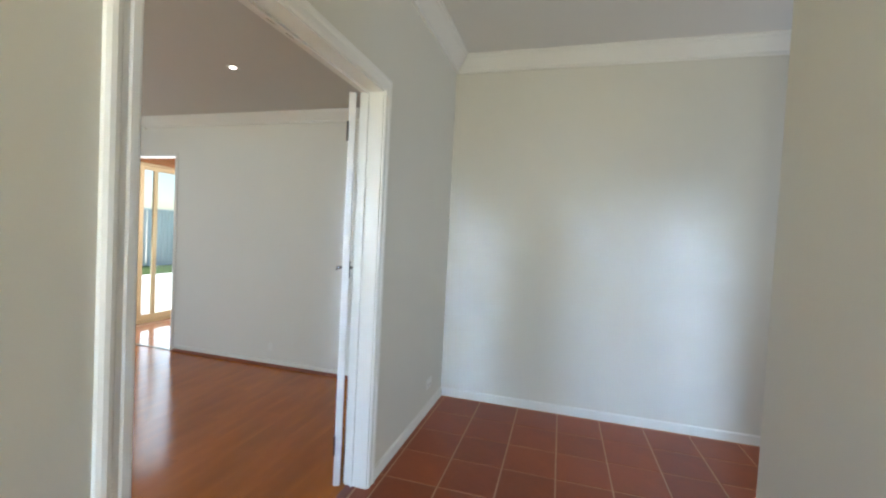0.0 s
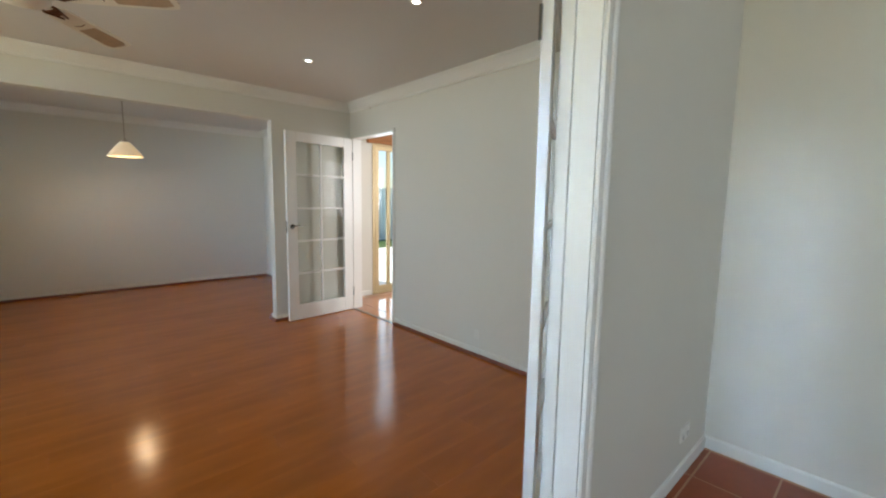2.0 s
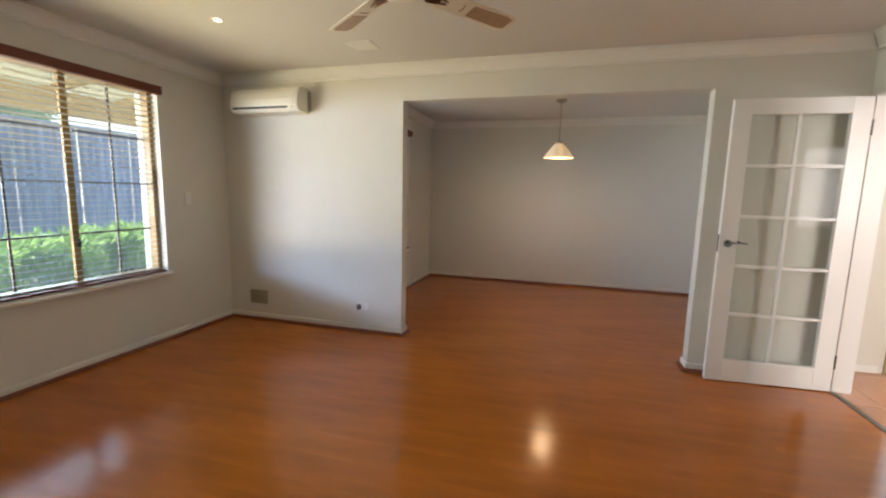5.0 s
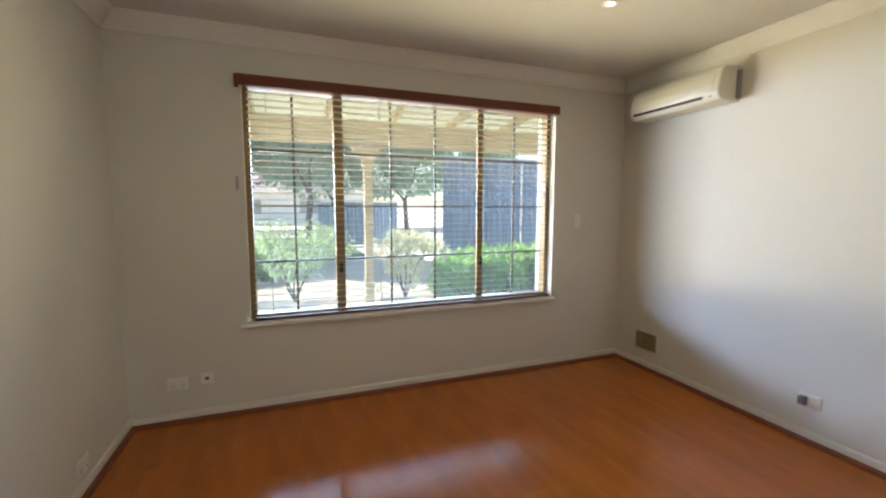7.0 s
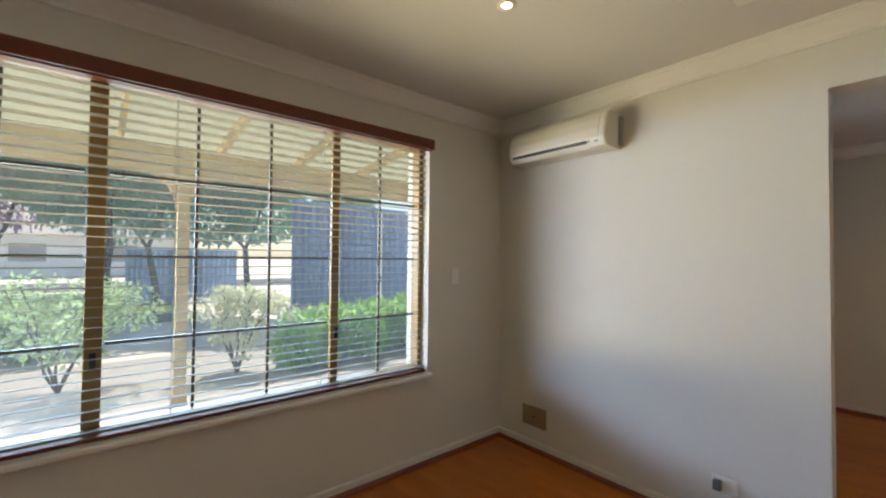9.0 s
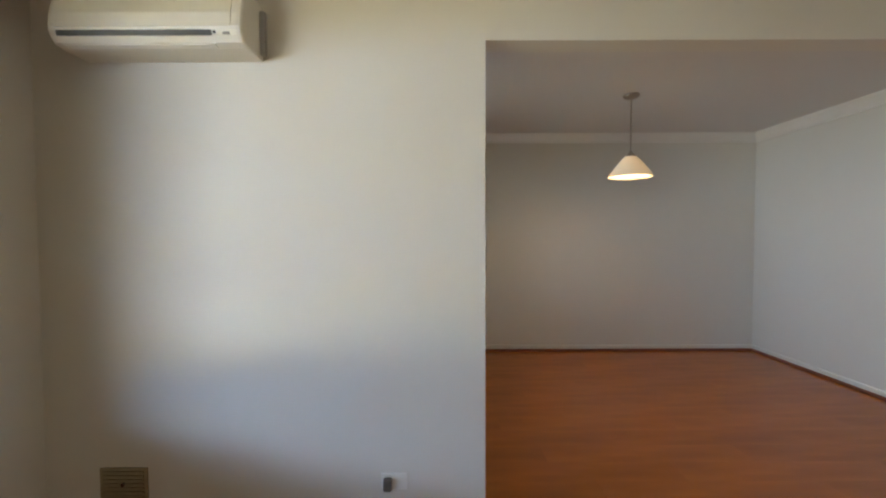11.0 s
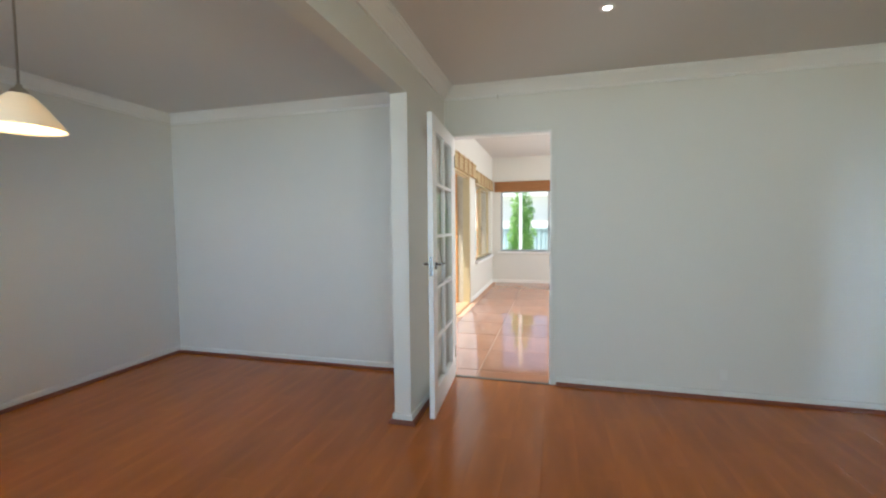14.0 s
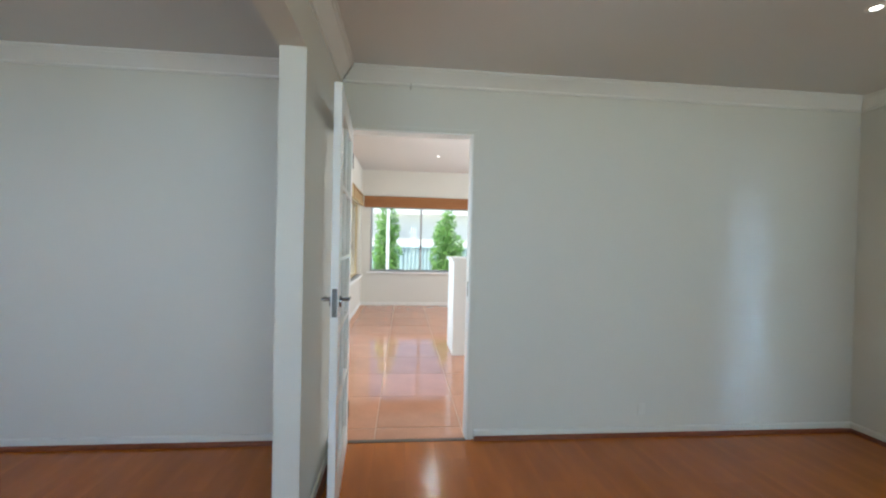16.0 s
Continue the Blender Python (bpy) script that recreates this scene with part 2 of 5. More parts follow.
M_LIME = material("limestone_wall", (0.34, 0.33, 0.31), rough=0.9, var=0.25, scale=4, fine=0.5, bump=0.4, bump_scale=20)
M_BRICK = material("orange_brick", (0.62, 0.29, 0.09), rough=0.85, var=0.2, scale=10, fine=0.5, rand=0.4, bump=0.3, bump_scale=60)
M_MORTAR = material("mortar", (0.45, 0.38, 0.28), rough=0.9, var=0.2, scale=20)
M_TEAL = material("teal_fence_paint", (0.40, 0.50, 0.52), rough=0.6, var=0.15, scale=2, rand=0.2)
M_PALEW = material("pale_render", (0.80, 0.80, 0.77), rough=0.85, var=0.08, scale=1.5, fine=0.4)
M_ROOF = material("far_roof", (0.36, 0.33, 0.31), rough=0.85, var=0.2, scale=3)
M_BARK = material("bark", (0.10, 0.075, 0.055), rough=0.95, var=0.4, scale=12, fine=0.6, bump=0.5, bump_scale=40)
M_LAWN = leaf_material("lawn", (0.10, 0.17, 0.05))
M_LEAF = leaf_material("green_leaf", (0.15, 0.30, 0.22), 0.4, (0.32, 0.60, 0.42))
M_LEAF2 = leaf_material("bright_leaf", (0.20, 0.40, 0.10), 0.4, (0.50, 0.78, 0.26))
M_LEAF3 = leaf_material("cream_leaf", (0.62, 0.65, 0.46), 0.4, (0.70, 0.74, 0.50))
M_LEAF4 = leaf_material("purple_leaf", (0.30, 0.19, 0.34), 0.4, (0.50, 0.30, 0.52))
M_SAGE = leaf_material("sage_leaf", (0.26, 0.35, 0.19), 0.35, (0.45, 0.60, 0.32))
M_CYP = leaf_material("cypress_leaf", (0.24, 0.40, 0.12), 0.3, (0.50, 0.78, 0.24))
M_FLOWER = material("red_petal", (0.5, 0.05, 0.05), rough=0.6, var=0.2)
nt = M_SHEET
nt.use_nodes = True
_b = nt.node_tree.nodes["Principled BSDF"]
_t = nt.node_tree.nodes.new("ShaderNodeBsdfTranslucent")
_t.inputs[0].default_value = (0.26, 0.26, 0.18, 1)
_m = nt.node_tree.nodes.new("ShaderNodeMixShader")
_m.inputs[0].default_value = 0.75
_b.inputs["Base Color"].default_value = (0.46, 0.45, 0.30, 1)
nt.node_tree.links.new(_b.outputs[0], _m.inputs[1])
nt.node_tree.links.new(_t.outputs[0], _m.inputs[2])
nt.node_tree.links.new(_m.outputs[0], nt.node_tree.nodes["Material Output"].inputs[0])

# ---------------------------------------------------------------- mesh helpers


def box(bm, x0, x1, y0, y1, z0, z1, bevel=0.0, m=None):
    """Adds a cuboid, its edges rounded by bevel, moved by m."""
    vs = [bm.verts.new((x, y, z)) for x in (x0, x1) for y in (y0, y1) for z in (z0, z1)]
    fs = [bm.faces.new([vs[i] for i in f]) for f in
          ((0, 1, 3, 2), (4, 6, 7, 5), (0, 4, 5, 1), (2, 3, 7, 6), (0, 2, 6, 4), (1, 5, 7, 3))]
    out = vs
    if bevel:
        es = list({e for f in fs for e in f.edges})
        r = bmesh.ops.bevel(bm, geom=es, offset=bevel, segments=2, affect="EDGES", profile=0.5)
        out = list({v for f in r["faces"] for v in f.verts})
    if m is not None:
        bmesh.ops.transform(bm, matrix=m, verts=[v for v in out if v.is_valid])
    return bm


def rod(bm, p0, p1, r0, r1=None, n=12):
    """Adds a tapered round bar from p0 to p1."""
    r1 = r0 if r1 is None else r1
    p0, p1 = Vector(p0), Vector(p1)
    q = (p1 - p0).to_track_quat("Z", "Y")
    rings = []
    for p, r in ((p0, r0), (p1, r1)):
        rings.append([bm.verts.new(p + q @ Vector((r * math.cos(2 * math.pi * i / n), r * math.sin(2 * math.pi * i / n), 0))) for i in range(n)])
    for i in range(n):
        bm.faces.new((rings[0][i], rings[0][(i + 1) % n], rings[1][(i + 1) % n], rings[1][i]))
    bm.faces.new(rings[0][::-1])
    bm.faces.new(rings[1])
    return bm


def lathe(bm, profile, centre=(0, 0, 0), n=28):
    """Turns a profile of (radius, z) about the upright axis through centre."""
    c = Vector(centre)
    rings = [[bm.verts.new(c + Vector((r * math.cos(2 * math.pi * i / n), r * math.sin(2 * math.pi * i / n), z))) for i in range(n)] for r, z in profile]
    for a, b in zip(rings, rings[1:]):
        for i in range(n):
            bm.faces.new((a[i], a[(i + 1) % n], b[(i + 1) % n], b[i]))
    return bm


def made(name, bm, mat, smooth=False):
    me = bpy.data.meshes.new(name)
    bmesh.ops.recalc_face_normals(bm, faces=bm.faces)
    bm.to_mesh(me)
    bm.free()
    me.materials.append(mat)
    if smooth:
        for p in me.polygons:
            p.use_smooth = True
    return new(name, me)


def part(name, bm, mat, parent, label="", smooth=False):
    ob = made(name, bm, mat, smooth)
    ob.parent = parent
    if label:
        ob["label"] = label
    return ob


def thing(name, at, label, category, group="", rz=0.0, rx=0.0, ry=0.0, kind=""):
    ob = new(name)
    ob.empty_display_size = 0.1
    ob.matrix_world = pose(*at, rx, ry, rz)
    return tagged(ob, label, category, group, kind)


def setting(name, bm, mat, label="", category="", smooth=False):
    return tagged(made(name, bm, mat, smooth), label, category, "", "structure")


def wall_run(name, axis, a0, a1, f0, f1, z1, openings, mat, label, z0=0.0):
    """A wall along axis from a0 to a1, its faces at f0 and f1, with openings (from, to, sill, head)."""
    bm = bmesh.new()

    def put(u0, u1, w0, w1):
        if u1 - u0 < 1e-4 or w1 - w0 < 1e-4:
            return
        if axis == "x":
            box(bm, u0, u1, f0, f1, w0, w1)
        else:
            box(bm, f0, f1, u0, u1, w0, w1)
    u = a0
    for o0, o1, s, h in sorted(openings):
        put(u, o0, z0, z1)
        put(o0, o1, z0, s)
        put(o0, o1, h, z1)
        u = o1
    put(u, a1, z0, z1)
    return setting(name, bm, mat, label, "wall")


COVE = ((0, -0.092), (0.014, -0.092), (0.017, -0.088), (0.017, -0.076), (0.008, -0.074), (0.012, -0.058), (0.022, -0.038), (0.038, -0.024),
        (0.056, -0.017), (0.066, -0.015), (0.066, -0.021), (0.080, -0.021), (0.083, -0.009), (0.096, -0.009), (0.096, 0.0))


def moulding(name, p0, p1, inward, z, profile, mat, ends=(1, 1), label="", category="", parent=None):
    """A profile of (depth from the wall, height) run from p0 to p1; ends: 1 mitred for an inner corner, -1 outer, 0 square."""
    p0, p1, n = Vector((*p0, 0)), Vector((*p1, 0)), Vector((*inward, 0))
    d = (p1 - p0).normalized()
    bm = bmesh.new()
    a = [bm.verts.new(p0 + n * u + d * u * ends[0] + Vector((0, 0, z + w))) for u, w in profile]
    b = [bm.verts.new(p1 + n * u - d * u * ends[1] + Vector((0, 0, z + w))) for u, w in profile]
    k = len(profile)
    for i in range(k - 1):
        bm.faces.new((a[i], a[i + 1], b[i + 1], b[i]))
    bm.faces.new((a[k - 1], a[0], b[0], b[k - 1]))
    bm.faces.new(a)
    bm.faces.new(b[::-1])
    if parent is not None:
        return part(name, bm, mat, parent, label)
    return setting(name, bm, mat, label, category)

# ---------------------------------------------------------------- structure
CEIL, HIGH = 2.45, 2.83
setting("floor_base", box(bmesh.new(), -3.1, 3.83, -5.5, 0.02, -0.16, -0.012), M_UNDER, "dark underlay beneath the laminate boards", "floor")
setting("floor_hall", box(bmesh.new(), 3.83, 8.1, -5.5, 0.02, -0.16, -0.0018), M_GROUT, "terracotta tiled hall floor", "floor")
setting("floor_family", box(bmesh.new(), -0.8, 8.1, 0.02, 6.3, -0.16, -0.0018), M_GROUT2, "clay tiled family room floor", "floor")

wall_run("wall_south", "x", -0.115, 3.89, -5.53, -5.28, 2.6, [(0.725, 3.07, 0.61, 2.165)], M_WALL, "off-white painted window wall")
wall_run("wall_west", "y", -5.53, 0.0, -0.115, 0.0, 2.6, [(-3.348, -0.925, 0.0, 2.155)], M_WALL, "off-white wall with a wide square opening")
wall_run("wall_east", "y", -5.53, 0.0, 3.77, 3.89, 3.0, [(-2.727, -1.425, 0.0, 2.105)], M_WALL, "off-white wall between living room and hall")
wall_run("wall_north", "x", -3.1, 3.89, 0.0, 0.11, 3.0, [(0.055, 0.885, 0.0, 2.065)], M_WALL, "off-white wall with a doorway to the family room")
wall_run("wall_hall_end", "x", 3.89, 8.1, -0.03, 0.11, 3.0, [], M_WALL, "off-white painted hall end wall")
wall_run("wall_hall_side", "y", -5.53, -1.37, 5.67, 5.79, 3.0, [], M_WALL, "off-white painted hall wall ending in a corner")
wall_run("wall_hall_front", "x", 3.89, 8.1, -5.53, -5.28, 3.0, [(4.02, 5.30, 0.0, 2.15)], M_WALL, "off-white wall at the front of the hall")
wall_run("wall_hall_corridor", "y", -5.28, -0.03, 7.98, 8.1, 3.0, [], M_WALL, "off-white wall at the corridor end")
wall_run("wall_dining_west", "y", -4.25, 0.0, -3.15, -2.905, 2.6, [], M_WALL, "off-white dining room end wall")
wall_run("wall_dining_south", "x", -2.905, -0.115, -4.25, -4.0, 2.6, [(-1.8, -0.55, 0.58, 2.12)], M_WALL, "off-white dining room wall with a window")
wall_run("wall_family_west", "y", 0.11, 6.25, -0.56, -0.45, 3.0, [(0.62, 3.32, 0.0, 2.13), (3.86, 5.72, 0.66, 2.08)], M_WALL, "off-white family room wall with sliding door and window")
wall_run("wall_family_north", "x", -0.56, 5.55, 6.0, 6.25, 3.0, [(-0.27, 1.86, 0.71, 2.08)], M_WALL, "off-white family room end wall with a window")
wall_run("wall_family_east", "y", 0.11, 6.25, 5.4, 5.55, 3.0, [], M_WALL, "off-white family room wall")

setting("ceiling_living", box(bmesh.new(), -0.06, 3.83, -5.4, 0.0, CEIL, CEIL + 0.1), M_CEIL, "white flat plaster ceiling", "ceiling")
setting("ceiling_dining", box(bmesh.new(), -3.0, -0.06, -4.1, 0.0, CEIL, CEIL + 0.1), M_CEIL, "white flat plaster ceiling", "ceiling")
setting("ceiling_hall", box(bmesh.new(), 3.83, 8.0, -5.4, 0.05, HIGH, HIGH + 0.1), M_CEIL, "white flat plaster hall ceiling", "ceiling")
setting("ceiling_family", box(bmesh.new(), -0.5, 5.5, 0.05, 6.1, HIGH, HIGH + 0.1), M_CEIL, "white flat plaster ceiling", "ceiling")
setting("roof", box(box(bmesh.new(), -3.4, 8.3, -5.9, 0.3, 3.05, 3.15), -1.05, 8.3, 0.3, 6.6, 3.05, 3.15), M_ROOF, "brown roof over the house", "roof")


def cornices(prefix, x0, x1, y0, y1, z):
    moulding("cornice_%s_north" % prefix, (x0, y1), (x1, y1), (0, -1), z, COVE, M_CORN, label="white moulded plaster cornice", category="cornice")
    moulding("cornice_%s_south" % prefix, (x0, y0), (x1, y0), (0, 1), z, COVE, M_CORN, label="white moulded plaster cornice", category="cornice")
    moulding("cornice_%s_west" % prefix, (x0, y0), (x0, y1), (1, 0), z, COVE, M_CORN, label="white moulded plaster cornice", category="cornice")
    moulding("cornice_%s_east" % prefix, (x1, y0), (x1, y1), (-1, 0), z, COVE, M_CORN, label="white moulded plaster cornice", category="cornice")


cornices("living", 0.0, 3.77, -5.28, 0.0, CEIL)
cornices("dining", -2.905, -0.115, -4.0, 0.0, CEIL)
moulding("cornice_hall_west", (3.89, -5.28), (3.89, -0.03), (1, 0), HIGH, [(u * 1.25, w * 1.25) for u, w in COVE], M_CORN, (1, 1), "white moulded plaster cornice", "cornice")
moulding("cornice_hall_end", (3.89, -0.03), (7.98, -0.03), (0, -1), HIGH, [(u * 1.25, w * 1.25) for u, w in COVE], M_CORN, (1, 1), "white moulded plaster cornice", "cornice")

SKIRT = ((0, 0), (0.012, 0), (0.012, 0.058), (0.008, 0.066), (0.0, 0.068))
QUAD = ((0.0, 0.0), (0.034, 0.0), (0.033, 0.009), (0.028, 0.018), (0.02, 0.024), (0.0125, 0.026), (0.0, 0.026))


def base(tag, p0, p1, n, ends=(1, 1), quad=True):
    moulding("baseboard_" + tag, p0, p1, n, 0.0, SKIRT, M_SKIRT if quad else M_CORN, ends, "white painted low skirting board", "skirting")
    if quad:
        moulding("trim_" + tag, p0, p1, n, 0.001, QUAD, M_SCOT, ends, "red-brown stained timber quad along the floor", "trim")


base("north_a", (0.93, 0.0), (3.77, 0.0), (0, -1), (0, 1))
base("east_a", (3.77, -1.360), (3.77, 0.0), (-1, 0), (0, 1))
base("east_b", (3.77, -5.28), (3.77, -2.792), (-1, 0), (1, 0))
base("south", (0.0, -5.28), (3.77, -5.28), (0, 1))
base("west_a", (0.0, -5.28), (0.0, -3.348), (1, 0), (1, -1))
base("west_jamb", (0.0, -3.348), (-0.115, -3.348), (0, 1), (-1, -1))
base("west_back", (-0.115, -4.0), (-0.115, -3.348), (-1, 0), (1, -1))
base("nib_end", (-0.115, -0.925), (0.0, -0.925), (0, -1), (-1, -1))
base("nib_east", (0.0, -0.925), (0.0, 0.0), (1, 0), (-1, 1))
base("nib_west", (-0.115, -0.925), (-0.115, 0.0), (-1, 0), (-1, 1))
base("dining_north", (-2.905, 0.0), (-0.115, 0.0), (0, -1))
base("dining_west", (-2.905, -4.0), (-2.905, 0.0), (1, 0))
base("dining_south", (-2.905, -4.0), (-0.115, -4.0), (0, 1))
base("hall_end", (3.89, -0.03), (7.98, -0.03), (0, -1), (1, 1), False)
base("hall_west_a", (3.89, -1.360), (3.89, -0.03), (1, 0), (0, 1), False)
base("hall_west_b", (3.89, -5.28), (3.89, -2.792), (1, 0), (1, 0), False)
base("hall_side", (5.67, -5.28), (5.67, -1.37), (-1, 0), (1, -1), False)
base("family_north", (-0.45, 6.0), (5.4, 6.0), (0, -1), (1, 1), False)
base("family_west_a", (-0.45, 3.40), (-0.45, 6.0), (1, 0), (0, 1), False)
base("family_west_b", (-0.45, 0.11), (-0.45, 0.56), (1, 0), (1, 0), False)

# hall doorway: lining and moulded architraves
ARCH = ((0, 0), (0.012, 0.0), (0.016, 0.004), (0.016, 0.022), (0.012, 0.027), (0.012, 0.040), (0.017, 0.045), (0.019, 0.056), (0.017, 0.066), (0.010, 0.073), (0.0, 0.074))


def architrave(face_x, out):
    bm = bmesh.new()
    for y, sgn in ((-2.714, -1), (-1.438, 1)):
        prof = ARCH
        a = [bm.verts.new((face_x + out * u, y + sgn * w, 0.0)) for u, w in prof]
        b = [bm.verts.new((face_x + out * u, y + sgn * w, 2.092 + w)) for u, w in prof]
        for i in range(len(prof)):
            j = (i + 1) % len(prof)
            bm.faces.new((a[i], a[j], b[j], b[i]))
        bm.faces.new(a)
        bm.faces.new(b)
    a = [bm.verts.new((face_x + out * u, -2.714 - w, 2.092 + w)) for u, w in ARCH]
    b = [bm.verts.new((face_x + out * u, -1.438 + w, 2.092 + w)) for u, w in ARCH]
    for i in range(len(ARCH)):
        j = (i + 1) % len(ARCH)
        bm.faces.new((a[i], a[j], b[j], b[i]))
    return bm


door_1 = setting("door_1", box(box(box(bmesh.new(), 3.766, 3.894, -2.729, -2.705, 0, 2.107), 3.766, 3.894, -1.447, -1.423, 0, 2.107), 3.766, 3.894, -2.705, -1.447, 2.083, 2.107),
                 M_TRIM, "white painted timber door lining with moulded architraves", "door frame")
part("architrave", architrave(3.89, 1), M_TRIM, door_1)
part("architrave", architrave(3.77, -1), M_TRIM, door_1)
bm = bmesh.new()
box(bm, 3.802, 3.814, -2.705, -2.694, 0, 2.083), box(bm, 3.802, 3.814, -1.458, -1.447, 0, 2.083), box(bm, 3.802, 3.814, -2.694, -1.458, 2.072, 2.083)
part("door_stop", bm, M_TRIM, door_1)
for y in (-2.17, -2.066):
    bm = box(bmesh.new(), 3.785, 3.799, y - 0.022, y + 0.022, 2.0805, 2.0832)
    lathe(bm, [(0.0, 2.077), (0.006, 2.0785), (0.008, 2.0806)], (3.792, y, 0), 12)
    part("ball_catch", bm, M_NICKEL, door_1, "small dull metal ball catch")
door_2 = setting("door_2", box(box(box(bmesh.new(), 0.05, 0.066, -0.004, 0.114, 0, 2.07), 0.874, 0.89, -0.004, 0.114, 0, 2.07), 0.066, 0.874, -0.004, 0.114, 2.054, 2.07),
                 M_TRIM, "white painted steel door frame", "door frame")
bm = bmesh.new()
box(bm, 0.885, 0.915, -0.009, 0.0, 0, 2.09, 0.003), box(bm, 0.03, 0.055, -0.009, 0.0, 0, 2.09, 0.003), box(bm, 0.055, 0.885, -0.009, 0.0, 2.065, 2.09, 0.003)
part("frame_edge", bm, M_WALL, door_2)
part("strike_plate", box(bmesh.new(), 0.8715, 0.8745, 0.03, 0.055, 0.97, 1.07), M_CHROME, door_2)
setting("threshold", box(bmesh.new(), 0.066, 0.874, -0.02, 0.02, -0.012, 0.004, 0.002), M_STRIP, "dark metal threshold strip", "threshold")
setting("threshold_hall", box(bmesh.new(), 3.78, 3.83, -2.705, -1.447, -0.012, 0.003, 0.002), M_SCOT, "timber threshold strip", "threshold")

# ---------------------------------------------------------------- doors


def lever(parent, x, z, side, plate, direction):
    """A lever handle on the face side (+1 or -1) of a leaf."""
    t = 0.018 * side
    bm = bmesh.new()
    if plate:
        box(bm, x - 0.019, x + 0.019, min(t, t + 0.007 * side), max(t, t + 0.007 * side), z - 0.055, z + 0.055, 0.003)
    else:
        rod(bm, (x, t, z), (x, t + 0.009 * side, z), 0.027, 0.025, 24)
    h = part("handle", bm, M_CHROME, parent, "chrome lever handle")
    bm = bmesh.new()
    rod(bm, (x, t, z + 0.01), (x, t + 0.042 * side, z + 0.01), 0.009, 0.009, 14)
    rod(bm, (x - 0.008 * direction, t + 0.04 * side, z + 0.01), (x + 0.11 * direction, t + 0.042 * side, z + 0.006), 0.0075, 0.006, 14)
    part("lever", bm, M_CHROME, h)


def glazed_door(at, rz, w, h, cols, label, plate, mirror=1):
    """A white glazed leaf hung at the origin and reaching along +x, five panes high."""
    d = thing("french_door", at, label, "door", "", rz)
    st, top, bot, t = (0.115 if cols == 2 else 0.095), 0.105, 0.165, 0.018
    part("stile", box(bmesh.new(), 0, st, -t, t, 0, h, 0.003), M_DOOR, d)
    part("stile", box(bmesh.new(), w - st, w, -t, t, 0, h, 0.003), M_DOOR, d)
    part("top_rail", box(bmesh.new(), st, w - st, -t, t, h - top, h, 0.002), M_DOOR, d)
    part("bottom_rail", box(bmesh.new(), st, w - st, -t, t, 0, bot, 0.002), M_DOOR, d)
    x0, x1, z0, z1, g = st, w - st, bot, h - top, 0.022
    pw = (x1 - x0 - g * (cols - 1)) / cols
    ph = (z1 - z0 - g * 4) / 5
    for i in range(1, cols):
        xx = x0 + i * pw + (i - 1) * g
        part("glazing_bar", box(bmesh.new(), xx, xx + g, -t + 0.004, t - 0.004, z0, z1, 0.004), M_DOOR, d)
    for k in range(1, 5):
        zz = z0 + k * ph + (k - 1) * g
        bm = bmesh.new()
        for i in range(cols):
            xx = x0 + i * (pw + g)
            box(bm, xx, xx + pw, -t + 0.004, t - 0.004, zz, zz + g, 0.004)
        part("glazing_bar", bm, M_DOOR, d)
    for i in range(cols):
        for k in range(5):
            xx, zz = x0 + i * (pw + g), z0 + k * (ph + g)
            pane = part("pane", box(bmesh.new(), xx, xx + pw, -0.002, 0.002, zz, zz + ph), M_OBSC, d)
            pane.visible_shadow = False
    for side in (-1, 1):
        lever(d, w - 0.055, 1.10 if plate else 1.035, side, plate, -1)
    bm = bmesh.new()
    box(bm, w - 0.001, w + 0.0015, -0.011, 0.011, 1.02 if plate else 0.97, 1.17 if plate else 1.1)
    part("latch_plate", bm, M_CHROME, d)
    for z in (0.22, h - 0.2):
        bm = bmesh.new()
        rod(bm, (-0.004, 0.019 * mirror, z - 0.05), (-0.004, 0.019 * mirror, z + 0.05), 0.006)
        part("hinge", bm, M_CHROME, d)
    return d


glazed_door((0.072, -0.026, 0.008), -86.5, 0.815, 2.04, 2, "white glazed door with ten panes, standing open into the living room", False)
glazed_door((3.740, -1.486, 0.008), 118.5, 0.645, 2.065, 1, "white narrow glazed double-door leaf, folded open near the wall", True)
glazed_door((3.752, -2.697, 0.008), 191.9, 0.60, 2.065, 1, "white narrow glazed double-door leaf, standing open into the living room", True, -1)

# ---------------------------------------------------------------- living room window and blind
WY = -5.39
window_1 = thing("window_1", (0, 0, 0), "bronze aluminium sliding window with small panes behind a slatted blind", "window", kind="structure")
bm = bmesh.new()
box(bm, 0.725, 3.07, WY - 0.04, WY + 0.04, 0.61, 0.645, 0.003), box(bm, 0.725, 3.07, WY - 0.04, WY + 0.04, 2.13, 2.165, 0.003)
box(bm, 0.725, 0.76, WY - 0.04, WY + 0.04, 0.645, 2.13, 0.003), box(bm, 3.035, 3.07, WY - 0.04, WY + 0.04, 0.645, 2.13, 0.003)
part("window_frame", bm, M_ALU, window_1)
